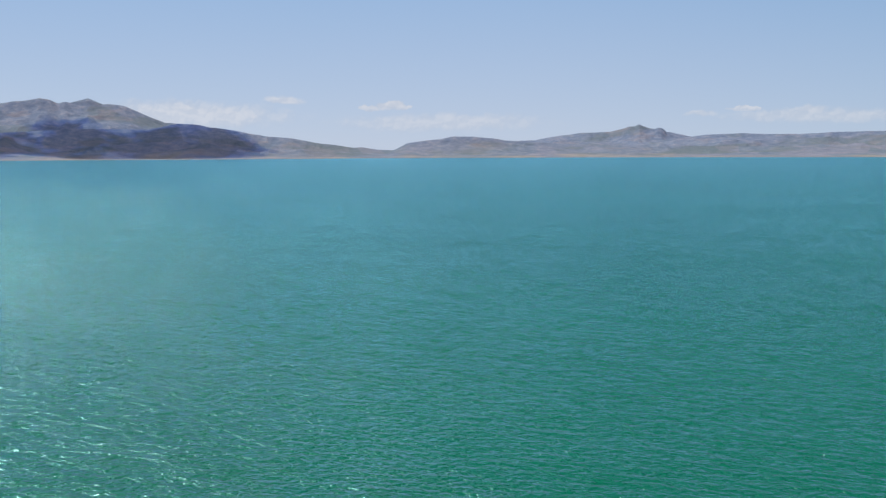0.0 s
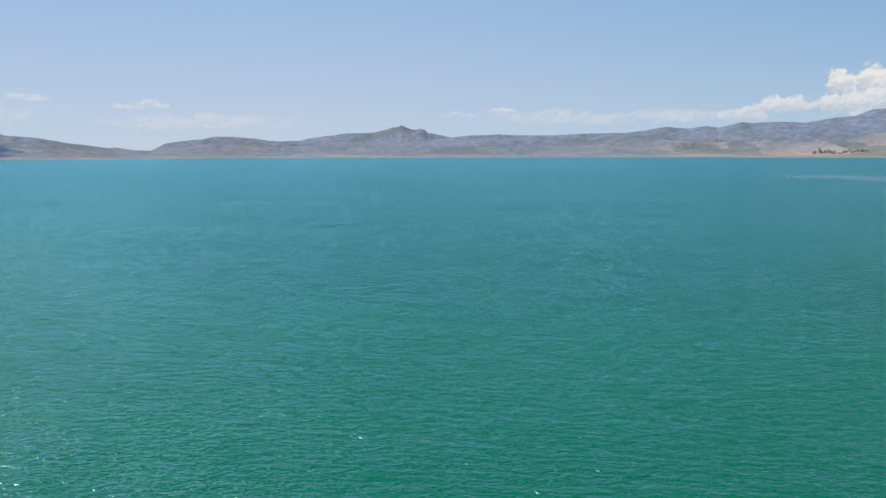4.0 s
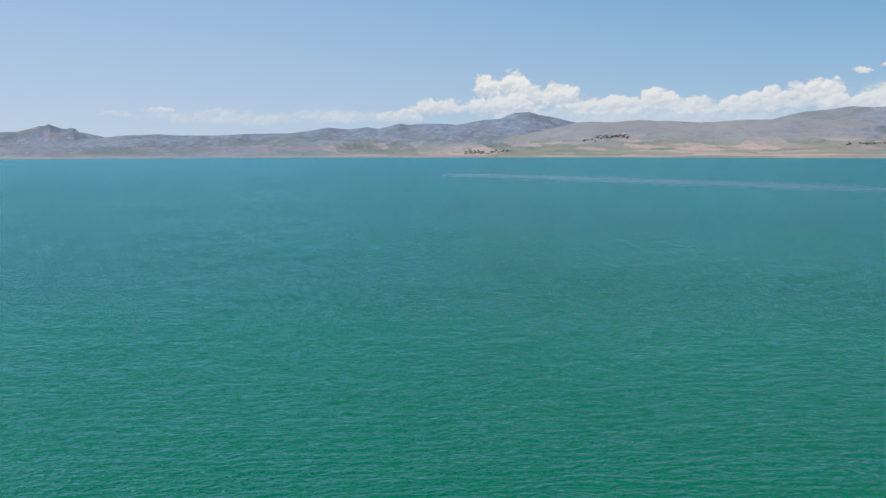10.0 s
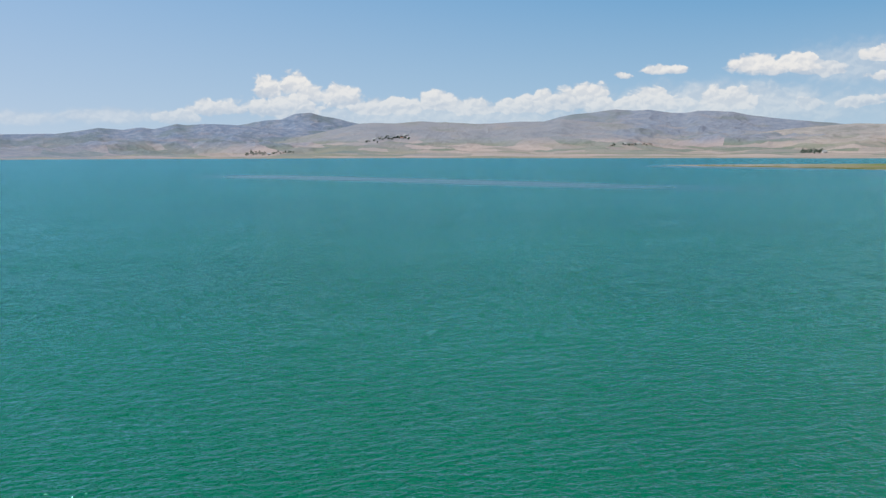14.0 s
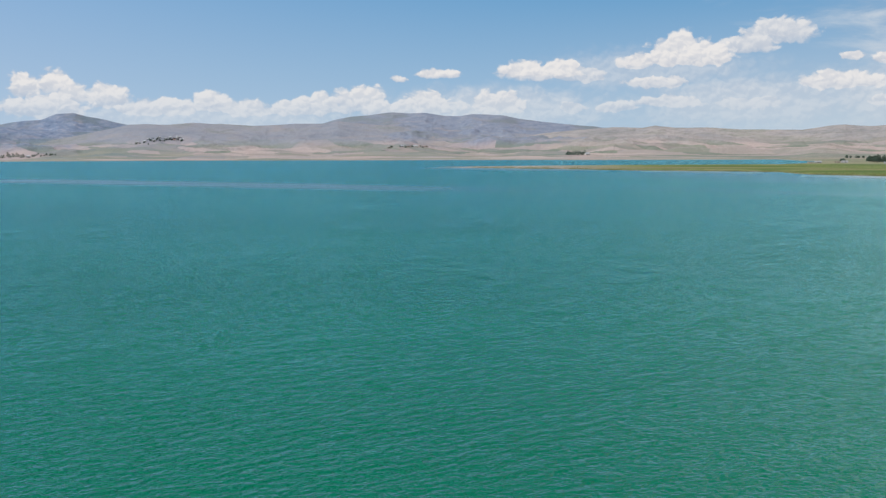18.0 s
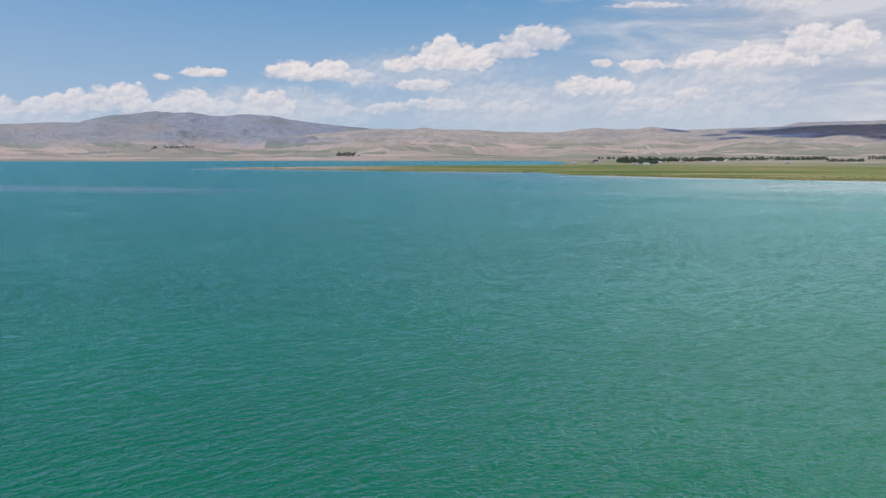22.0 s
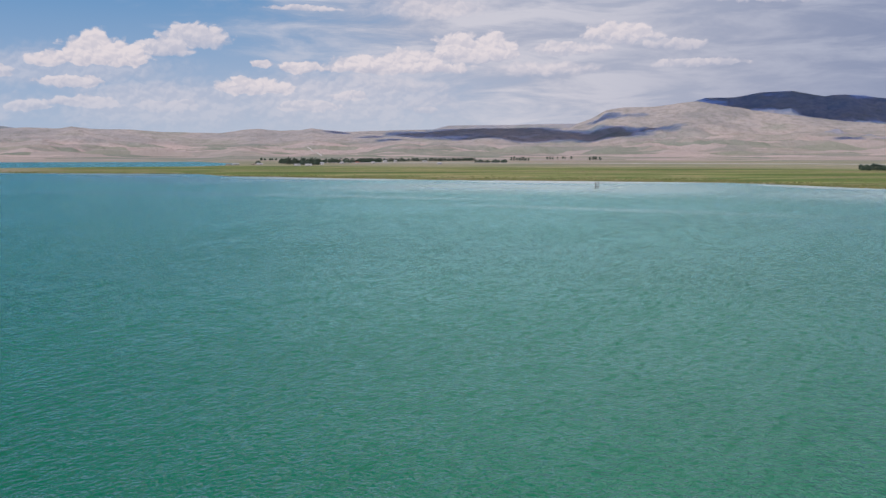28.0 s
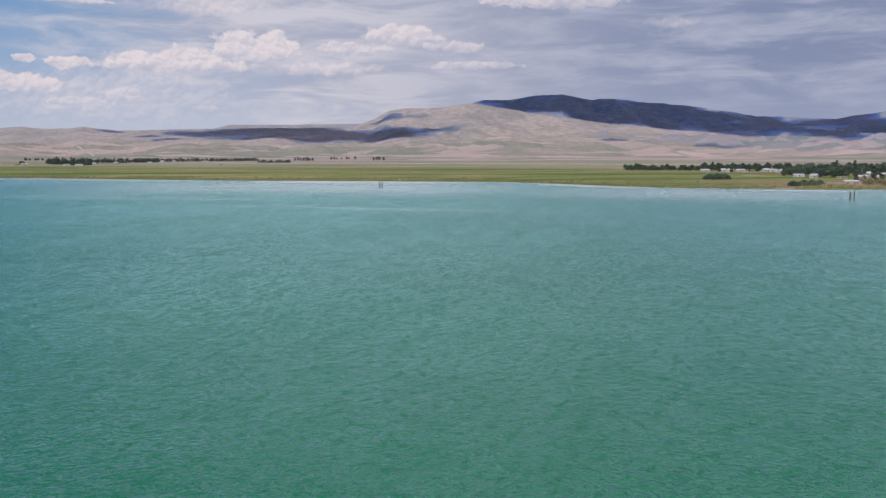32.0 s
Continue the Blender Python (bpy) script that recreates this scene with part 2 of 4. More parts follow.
def water_material():
    """Turbid turquoise soda-lake water with wind ripples and smoother slicks."""
    m, n, b = material("lake_water", .9, 0)
    gloss = n.add("ShaderNodeBsdfGlossy")
    edge = n.add("ShaderNodeFresnel")
    edge.inputs["IOR"].default_value = 1.333
    both = n.add("ShaderNodeMixShader")
    at = world_at(n)
    patch = n.noise(n.vec("MULTIPLY", at, (1, 1, 0)), .012, 3, .5)
    n.put(b.inputs["Base Color"], n.mix(n.span(patch, .3, .7), WATER_A, WATER_B))
    # wind blows roughly along the view of the second half; crests lie across it
    turned = n.add("ShaderNodeVectorRotate", rotation_type="Z_AXIS")
    n.put(turned.inputs["Vector"], at)
    turned.inputs["Angle"].default_value = radians(28)
    p = n.vec("MULTIPLY", turned.outputs[0], (.78, 1, 1))
    big = n.noise(p, .22, 2, .5)
    mid = n.noise(p, 2.2, 2, .5, warp=.3)
    small = n.noise(p, 6, 2, .5)
    swell = n.noise(p, .9, 2, .5, warp=.3)
    # wave trains two metres from crest to crest
    train = n.add("ShaderNodeTexWave", wave_type="BANDS", bands_direction="Y", wave_profile="SIN")
    n.put(train.inputs["Vector"], n.vec("MULTIPLY", turned.outputs[0], (.65, 1, 1)))
    for key, value in (("Scale", .16), ("Distortion", 11.0), ("Detail", 2.0), ("Detail Scale", 1.2), ("Detail Roughness", .55)):
        train.inputs[key].default_value = value
    waves = n.math("ADD", n.math("ADD", n.math("MULTIPLY", big, .7), n.math("MULTIPLY", swell, .5)), n.math("ADD", n.math("MULTIPLY", mid, .72), n.math("MULTIPLY", small, .16)))
    waves = n.math("ADD", waves, n.math("MULTIPLY", train.outputs["Fac"], .17))
    # steeper and gentler groups of waves mirror less and more of the sky
    groups = n.noise(n.vec("MULTIPLY", turned.outputs[0], (.7, 1, 0)), .95, 4, .6)
    trains = n.noise(n.vec("MULTIPLY", turned.outputs[0], (.7, 1, 0)), .2, 3, .6)
    lulls = n.noise(n.vec("MULTIPLY", turned.outputs[0], (.6, 1, 0)), .035, 3, .6)
    choppy = n.math("MULTIPLY", n.math("MULTIPLY", n.span(groups, .48, .69, 1.07, .55), n.span(trains, .42, .7, 1.03, .88)), n.span(lulls, .3, .7, 1.03, .97))
    gust = n.noise(n.vec("MULTIPLY", turned.outputs[0], (.4, 1, 0)), .02, 3, .6)
    slick = n.noise(n.vec("MULTIPLY", at, (.35, 1, 0)), .0042, 4, .55, warp=.6)
    calm = n.span(slick, .5, .74, 0, .16)
    lanes = 0.0
    # a long smooth lane across the bay, and a shorter one beside it
    for b0, r0, b1, r1, half, power in LANES:
        (xa, ya), (xb, yb) = [(r * math.sin(radians(q)), r * math.cos(radians(q))) for q, r in ((b0, r0), (b1, r1))]
        long = math.hypot(xb - xa, yb - ya)
        ux, uy = (xb - xa) / long, (yb - ya) / long
        rel = n.vec("SUBTRACT", at, (xa, ya, 0))
        off = n.math("ADD", n.vec("DOT_PRODUCT", rel, (-uy, ux, 0)), n.math("MULTIPLY", n.math("SUBTRACT", slick, .5), 70))
        along = n.vec("DOT_PRODUCT", rel, (ux, uy, 0))
        lane = n.math("MULTIPLY", n.span(n.math("ABSOLUTE", off), half * 1.3, half * .1), n.math("MULTIPLY", n.span(along, -60, 80), n.span(along, long + 60, long - 120)))
        lanes = n.math("MAXIMUM", lanes, n.math("MULTIPLY", lane, power))
    calm = n.math("MAXIMUM", calm, lanes)
    n.put(gloss.inputs["Roughness"], n.span(calm, 0, 1, .16, .34))
    n.put(gloss.inputs["Color"], n.mix(lanes, (.48, .88, .955), (.76, .88, .95)))
    choppy = n.math("ADD", n.math("MULTIPLY", n.math("SUBTRACT", choppy, 1), n.span(calm, 0, .8, 1, .15)), 1)
    power = n.math("MULTIPLY", n.span(gust, .3, .7, .88, 1.1), n.math("SUBTRACT", 1, n.math("MULTIPLY", calm, .25)))
    bump(n, b, waves, WAVE, power)
    bent = b.inputs["Normal"].links[0].from_socket
    n.put(gloss.inputs["Normal"], bent), n.put(edge.inputs["Normal"], bent)
    flat = n.add("ShaderNodeFresnel")
    flat.inputs["IOR"].default_value = 1.333
    share = n.math("ADD", n.math("MULTIPLY", edge.outputs[0], .74), n.math("MULTIPLY", flat.outputs[0], n.span(calm, 0, 1, .38, .44)))
    share = n.math("MULTIPLY", share, choppy)
    n.put(both.inputs[0], share), n.put(both.inputs[1], b.outputs[0]), n.put(both.inputs[2], gloss.outputs[0])
    n.put(m.node_tree.nodes["Material Output"].inputs[0], both.outputs[0])
    return m


WATER_A, WATER_B, WAVE = (.0, .125, .05), (.0, .148, .062), .41
# smooth lanes on the lake: from bearing and distance to bearing and distance, half width, how calm
LANES = [(33, 860, 62, 500, 50, 1), (38, 700, 56, 520, 12, .5), (-8, 1300, 22, 1250, 40, .3), (66, 560, 92, 430, 22, .4),
         (57.5, 1235, 69, 975, 60, 1), (69, 975, 78.2, 845, 50, 1), (78, 810, 91, 675, 40, 1), (91, 675, 108, 632, 36, 1), (108, 632, 118, 540, 32, 1), (118, 540, 130, 552, 30, 1),
         (70, 900, 86, 640, 120, .5), (84, 610, 112, 540, 130, .6), (110, 540, 132, 470, 110, .6), (80, 470, 96, 400, 16, .5), (92, 360, 112, 330, 12, .45)]


def ground_material():
    """Dry steppe: bare pink-tan fields, grey scrub, rocky slopes tinted blue for haze and a wet meadow by the shore;
    the covers are vertex masks.
    """
    m, n, b = material("steppe", .95, .1)
    at = world_at(n)

    def mask(name):
        return n.add("ShaderNodeAttribute", attribute_name=name).outputs["Fac"]
    wide = n.noise(n.vec("MULTIPLY", at, (1, 1, 2.5)), .0035, 5, .6)
    fine = n.noise(at, .03, 5, .65)
    tiny = n.noise(at, .25, 3, .6)
    soil = n.ramp(wide, [(.3, (.29, .28, .265)), (.44, (.41, .37, .34)), (.56, (.5, .43, .39)), (.7, (.35, .35, .29))])
    soil = n.mix(n.span(fine, .42, .68, 0, .55), soil, (.2, .205, .16))
    # blue-grey tones: the haze of distance is put into this base colour
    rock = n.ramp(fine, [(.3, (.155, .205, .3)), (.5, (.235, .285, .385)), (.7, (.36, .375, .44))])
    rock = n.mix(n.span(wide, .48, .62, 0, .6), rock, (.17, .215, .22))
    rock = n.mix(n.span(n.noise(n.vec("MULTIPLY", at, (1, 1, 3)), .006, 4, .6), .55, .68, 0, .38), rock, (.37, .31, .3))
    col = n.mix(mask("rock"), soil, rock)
    # long narrow fields on the lower slopes and the plain
    v = n.add("ShaderNodeTexVoronoi", feature="F1")
    n.put(v.inputs["Vector"], n.vec("MULTIPLY", at, (1, .5, 0)))
    v.inputs["Scale"].default_value = .011
    tint = n.add("ShaderNodeSeparateColor")
    n.put(tint.inputs[0], v.outputs["Color"])
    crop = n.ramp(tint.outputs[0], [(.1, (.25, .27, .19)), (.3, (.55, .41, .37)), (.45, (.3, .29, .24)), (.6, (.16, .22, .14)), (.75, (.42, .35, .31)), (.9, (.58, .45, .4))])
    col = n.mix(n.math("MULTIPLY", mask("field"), .66), col, crop)
    strip = n.noise(n.vec("MULTIPLY", at, (1, .16, 0)), .012, 3, .5)
    lawn = n.ramp(n.math("ADD", n.math("MULTIPLY", strip, .9), n.math("MULTIPLY", fine, .1)),
                  [(.4, (.11, .17, .05)), (.455, (.19, .25, .07)), (.495, (.37, .32, .16)), (.535, (.13, .21, .055)), (.6, (.3, .24, .13))])
    lawn = n.mix(n.span(tiny, .4, .7, 0, .35), lawn, (.09, .11, .035))
    col = n.mix(mask("meadow"), col, lawn)
    col = n.mix(mask("beach"), col, n.mix(tiny, (.24, .215, .165), (.36, .325, .27)))
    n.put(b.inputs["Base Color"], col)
    bump(n, b, n.math("ADD", n.math("MULTIPLY", fine, 6), tiny), 4.0, .65)
    return m


def plain_material(name, a, c, scale=1.2, rough=.85, relief=.02):
    m, n, b = material(name, rough, .25)
    tc = n.add("ShaderNodeTexCoord").outputs["Object"]
    info = n.add("ShaderNodeObjectInfo").outputs["Random"]
    g = n.noise(tc, scale, 5, .6)
    col = n.mix(n.span(g, .3, .7), a, c)
    hsv = n.add("ShaderNodeHueSaturation")
    n.put(hsv.inputs["Color"], col)
    n.put(hsv.inputs["Value"], n.span(info, 0, 1, .82, 1.15, False))
    n.put(b.inputs["Base Color"], hsv.outputs[0])
    bump(n, b, g, relief)
    return m


WATER = water_material()
STEPPE = ground_material()
LEAF_DARK = plain_material("dark_leaves", (.05, .08, .058), (.09, .125, .085), .9, .8, .05)
LEAF_GREY = plain_material("grey_willow_leaves", (.07, .09, .06), (.12, .14, .085), .9, .8, .05)
LEAF_DRY = plain_material("dry_leaves", (.2, .17, .09), (.3, .25, .14), .9, .85, .05)
BARK = plain_material("bark", (.07, .055, .04), (.13, .1, .075), 3, .95, .03)
WHITEWASH = plain_material("whitewash", (.5, .48, .45), (.64, .62, .58), .5, .9, .01)
MUD = plain_material("mud_plaster", (.38, .31, .25), (.5, .42, .34), .5, .95, .03)
ROOF_TIN = plain_material("tin_roof", (.42, .43, .44), (.56, .56, .57), .4, .5, .01)
ROOF_RED = plain_material("red_tiles", (.3, .12, .08), (.42, .19, .12), 1.5, .8, .03)
ROOF_EARTH = plain_material("earth_roof", (.3, .25, .19), (.42, .35, .27), .5, .95, .03)
DARK_GLASS = plain_material("window_glass", (.02, .025, .03), (.04, .045, .05), .5, .15, 0)
OLD_WOOD = plain_material("weathered_wood", (.06, .05, .045), (.14, .115, .09), 4, .9, .02)


def cloud_material():
    """White vapour; its blue see-through tint imitates haze over the shaded hills."""
    m, n, b = material("cloud", 1, 0)
    b.inputs["Base Color"].default_value = (.85, .85, .86, 1)
    thin = n.add("ShaderNodeBsdfTransparent")
    both = n.add("ShaderNodeMixShader")
    wisp = n.noise(n.add("ShaderNodeTexCoord").outputs["Object"], .02, 4, .6)
    n.put(both.inputs[0], n.span(wisp, .25, .65, .065, .085))
    thin.inputs["Color"].default_value = (.76, .85, 1, 1)
    n.put(both.inputs[1], thin.outputs[0]), n.put(both.inputs[2], b.outputs[0])
    n.put(m.node_tree.nodes["Material Output"].inputs[0], both.outputs[0])
    return m


CLOUD_MAT = cloud_material()


# ---------------------------------------------------------------- land
def lattice(x, y, seed):
    """Smooth value noise of whole-number cells, 0 to 1."""
    xi, yi = np.floor(x).astype(np.int64), np.floor(y).astype(np.int64)
    u, v = x - xi, y - yi
    u, v = u * u * (3 - 2 * u), v * v * (3 - 2 * v)

    def h(a, b):
        k = (a * 374761393 + b * 668265263 + seed * 974711) & 0x7FFFFFFF
        k = ((k ^ (k >> 13)) * 1274126177) & 0x7FFFFFFF
        return ((k ^ (k >> 16)) & 0xFFFF) / 65535.0
    return (h(xi, yi) * (1 - u) + h(xi + 1, yi) * u) * (1 - v) + (h(xi, yi + 1) * (1 - u) + h(xi + 1, yi + 1) * u) * v


def fbm(x, y, size, seed, octaves=5, ridged=False):
    total, amp, out = 0.0, 1.0, 0.0
    for k in range(octaves):
        s = lattice(x / size + 17.3 * k, y / size - 9.1 * k, seed + k)
        out = out + amp * (1 - np.abs(2 * s - 1) if ridged else s)
        total, amp, size = total + amp, amp * .5, size * .5
    return out / total


def smooth(x, lo, hi):
    t = np.clip((x - lo) / (hi - lo), 0, 1)
    return t * t * (3 - 2 * t)


def knots(b, pairs):
    return np.interp(b, [p[0] for p in pairs], [p[1] for p in pairs])


def crest_line(b, pairs):
    ends = [(pairs[0][0] - 4, -4)] + pairs + [(pairs[-1][0] + 4, -4)]
    return knots(b, ends)


# far shore and near shore of the lake: bearing, metres from the drone
FAR_SHORE = [(-180, 2600), (-60, 2700), (-24, 3000), (-12, 3050), (0, 3420), (13, 3400), (24, 3300), (33, 2950), (42, 2780), (52, 2400), (59, 2290), (66, 2120), (77, 2050), (79, 1700), (80.5, 1400)]
NEAR_SHORE = [(57.6, 1262), (58.4, 1246), (60.3, 1181), (68.9, 996), (77.1, 917), (78.0, 860), (78.6, 828), (85, 744), (91, 694), (97.4, 674), (100, 668), (107.3, 651), (111, 610), (113.7, 578), (117.4, 557), (123, 560), (127.7, 572), (145, 620), (180, 1500)]
SPIT_BACK = [(57.6, 1264), (58.4, 1285), (60.3, 1310), (68.9, 1375), (77.1, 1400), (78.7, 1508), (80.5, 2300)]

# crests of the hills: bearing and height above the eye's level in degrees of rise; each with distance of its crest line and of its foot
RANGES = {
    "west": (4450, 0, [(-60, 1.2), (-45, 1.9), (-34, 2.3), (-28, 2.4), (-24, 2.65), (-22.8, 2.85), (-22.1, 2.99), (-21.6, 2.92), (-21.2, 2.7), (-20.8, 2.82), (-20.6, 2.76), (-20, 2.93), (-19.65, 3.02), (-19.3, 2.9), (-18.9, 2.74), (-18.6, 2.74), (-17.8, 2.61), (-16.8, 2.16), (-15.6, 1.62), (-14.9, 1.6), (-13.1, 1.3), (-11, .7), (-9, .1), (-7, -.3)]),
    "west_foot": (3900, 0, [(-30, .8), (-24, 1.1), (-20, 1.35), (-16.5, 1.3), (-15.6, 1.5), (-14.9, 1.64), (-13.8, 1.58), (-13.1, 1.42), (-11.8, 1.24), (-10.2, .95), (-8.7, .81), (-7.3, .54), (-6.2, .41), (-5.1, .25), (-4.7, .3), (-3.8, .15), (-2.8, .12), (-1, -.1), (1, -.3)]),
    "headland": (3850, 0, [(-4.5, -.3), (-3.2, .0), (-2.7, .17), (-2.1, .51), (-1.1, .67), (-.1, .76), (.6, .9), (1.9, .89), (2.9, .78), (3.6, .65), (4.5, .62), (6, .5), (9, .38), (14, .3), (20, .25), (26, .1), (30, -.2)]),
    "far_crags": (4850, 600, [(1, -.1), (3, .5), (4.5, .65), (5.2, .64), (6.3, .88), (7.8, 1.07), (9.6, 1.12), (10.3, 1.3), (10.7, 1.42), (11, 1.42), (11.2, 1.54), (11.5, 1.42), (11.8, 1.3), (12.1, 1.27), (12.3, 1.38), (12.55, 1.33), (12.75, 1.12), (13.2, 1.04), (14.5, .7), (17, .2), (19, -.3)]),
    "north": (4450, 100, [(9, -.1), (11, .45), (13.9, .8), (15, .92), (16.9, 1), (18.2, .93), (19.8, .91), (21.4, 1.01), (24.1, 1.05), (25.2, 1.19), (26.3, 1.38), (27.6, 1.26), (28.6, 1.38), (29.2, 1.29), (30.4, 1.58), (31, 1.51), (31.9, 1.59), (33.9, 1.5), (36, 1.3), (40, 1.1), (44, .8), (50, .3)]),
    "dark_peak": (4800, 500, [(28, .2), (31, 1.2), (33.9, 1.54), (35.3, 1.78), (36.2, 1.85), (37, 2.16), (37.9, 2.2), (38.6, 2), (39.5, 1.85), (40.2, 1.67), (40.8, 1.55), (43, 1.2), (48, .4)]),
    "terrace": (4200, 200, [(34, .2), (38, 1), (40.7, 1.58), (41.5, 1.63), (42.7, 1.6), (44.1, 1.7), (47.5, 1.55), (50.2, 1.65), (51.4, 1.66), (52.3, 1.8), (54, 1.6), (58, 1.3), (64, .9), (72, .6), (80, .3)]),
    "east_hills": (4550, 300, [(47, .5), (50, 1.3), (52.3, 1.89), (53, 2.04), (54.1, 2.11), (55.4, 2.29), (56.3, 2.19), (57.3, 2.23), (58.4, 2.04), (59.3, 2.05), (60, 2.17), (61.8, 2.09), (62.7, 1.86), (63.9, 1.7), (66.1, 1.46), (68.1, 1.25), (72, .9), (78, .4)]),
    "tan_hills": (4100, 350, [(60, .3), (64, 1), (67, 1.25), (68.1, 1.31), (69.8, 1.27), (70.4, 1.38), (71.3, 1.27), (73.5, 1.24), (75.1, 1.12), (78.3, 1.07), (79.9, 1.3), (80.4, 1.32), (81.7, 1.21), (82.8, 1.24), (83.4, 1.35), (84.1, 1.26), (85.3, 1.16), (88.1, 1.23), (91, 1.3), (94, 1.35), (97, 1.4), (101, 1.2), (106, .9), (114, .6), (130, .4)]),
    "mesa": (4850, 900, [(86, .4), (90.2, 1.2), (90.6, 1.35), (91.3, 1.52), (93.6, 1.53), (94.9, 1.53), (96.1, 1.58), (98.7, 1.61), (101, 1.5), (105, 1)]),
    "spur": (4350, 500, [(97, .7), (98.7, 1.61), (99.5, 1.9), (100.3, 2.37), (101.3, 2.5), (103, 2.54), (104.3, 2.69), (105.4, 2.8), (107, 2.5), (109.5, 2.1), (112.5, 1.7), (117, 1.2), (123, .8), (132, .6)]),
    "south_peak": (4850, 800, [(101, 1.3), (104.3, 2.5), (105.4, 2.88), (105.8, 2.98), (107.3, 3.01), (108.7, 3.23), (110.3, 3.32), (111.4, 3.09), (112, 2.99), (112.4, 3.05), (113.6, 2.97), (115.2, 2.8), (117.2, 2.63), (117.9, 2.49), (119.8, 2.23), (121, 1.97), (121.9, 1.96), (125.1, 1.77), (125.9, 1.94), (127.5, 2.16), (131, 2.6), (140, 2.2), (160, 1.2), (180, .8)]),
}
# how much of the haze-tinted blue ground colour each range takes
HAZED_SHARE = {"west": 1, "west_foot": 1, "headland": 1, "far_crags": 1, "north": 1, "dark_peak": 1, "terrace": .55, "east_hills": .8, "tan_hills": .15, "mesa": .5, "spur": .1, "south_peak": .8}
CRUMPLED = {"tan_hills": .7, "terrace": .6, "mesa": .45, "spur": .75, "headland": .8}
EYE = 20.0


def land(b, r):
    """Ground height at bearing b (degrees) and distance r, and its covers."""
    x, y = r * np.sin(np.radians(b)), r * np.cos(np.radians(b))
    wob = (fbm(x, y, 120, 3, 4) - .5) * (26 + .012 * r)
    far, near, back = knots(b, FAR_SHORE), knots(b, NEAR_SHORE), knots(b, SPIT_BACK)
    main = r - far + wob
    spit = np.where((b > 57.6) & (b < 181), np.minimum(r - near + wob * .22 * smooth(b, 60, 82), np.where(b < 80.5, back - r + wob * .25 * smooth(b, 60, 75), 1e5)), -1e5)
    inland = np.maximum(main, spit)
    z = np.where(inland < 0, np.maximum(-4.0, inland * .03), np.minimum(inland * .012, 1.1 + fbm(x, y, 60, 9, 3) * .6))
    foot0 = np.maximum(far + 20, np.where(b > 77, 1750 + 350 * smooth(b, 84, 98), 0))
    z = z + np.where(inland > 0, np.clip(r - foot0, 0, 900) * .006, 0)
    rock = np.zeros_like(r)
    best = z.copy()
    gully = fbm(x, y, 420, 21, 5, True)
    rough = fbm(x, y, 150, 33, 5, True)
    for k, (name, (rc, skip, crest)) in enumerate(RANGES.items()):
        rise = crest_line(b, crest)
        crag = {"west": .07, "far_crags": .05, "dark_peak": .03}.get(name, .018)
        rise = rise + crag * (fbm(b * 40.0, b * 0.0 + k, 60, 50 + k, 4) - .5) * 2
        rcb = rc + 60 * (fbm(b * 10, b * 0 + 5.0 * k, 30, 70 + k, 3) - .5)
        top = EYE + rcb * np.tan(np.radians(rise))
        f = foot0 + skip
        t = np.clip((r - f) / np.maximum(rcb - f, 60), 0, 1.0)
        shape = .35 * t + .65 * t ** 2.1
        wild = CRUMPLED.get(name, 1)
        cut = (1 - gully) * .5 * wild * np.sin(np.pi * np.clip(t, 0, 1)) ** .8 + (1 - rough) * .2 * wild * np.sin(np.pi * t) ** .5
        h = (top - 2) * (shape - cut * np.clip(shape + .12, 0, 1) * 1.15) + 2
        h = h + (fbm(x, y, 330, 44, 6, True) - .62) * np.minimum(top, 110) * .75 * wild * np.sin(np.pi * t) ** 1.2
        after = np.clip((r - rcb) / 900, 0, 1)
        h = np.where(r > rcb, top * (1 - after * .9), h)
        h = np.where((top > 4) & (r > f), h, -10)
        over = h > best
        rock = np.where(over, HAZED_SHARE[name] * smooth(h / np.maximum(top, 5) + (rough - .5) * .5, -.05, .3), rock)
        best = np.where(over, h, best)
    z = np.where(inland > 0, best, z)
    rise_here = np.degrees(np.arctan2(z - EYE, r))
    meadow = smooth(inland, 4, 22) * (1 - smooth(r - near, 380, 700) * .45) * (1 - smooth(r, 1700, 2250)) * (b > 57) * (b < 181) * (.15 + .85 * smooth(b, 62, 71))
    field = smooth(inland, 10, 60) * (1 - smooth(z + (rough - .5) * 50, 30, 90 + 50 * smooth(b, 95, 105))) * (r > 1300) * (1 - .75 * smooth(-b, -38, -15))
    beach = (inland > -30) * (1 - smooth(inland, 5, 16 + wob * .25)) * (.12 + .88 * smooth(b, 12, 40))
    return z, rock, meadow, field * (1 - meadow), beach


def ground_at(b, r):
    return float(land(np.array([float(b)]), np.array([float(r)]))[0][0])


def slopes_at(b):
    r = np.arange(1200.0, 4800.0, 12.0)
    return r, np.degrees(np.arctan2(land(np.full_like(r, b), r)[0] - EYE, r))


def spot(b, r):
    return r * math.sin(radians(b)), r * math.cos(radians(b))


def polar_sheet(name, bearings, radii):
    """Closed round sheet of quads; returns the mesh and the bearing and distance of each corner."""
    nb, nr = len(bearings), len(radii)
    B, R = np.meshgrid(bearings, radii, indexing="ij")
    B, R = B.ravel(), R.ravel()
    i = np.arange(nb * nr).reshape(nb, nr)
    j = np.roll(i, -1, axis=0)
    faces = np.stack((i[:, :-1], j[:, :-1], j[:, 1:], i[:, 1:]), -1).reshape(-1, 4)
    return B, R, faces


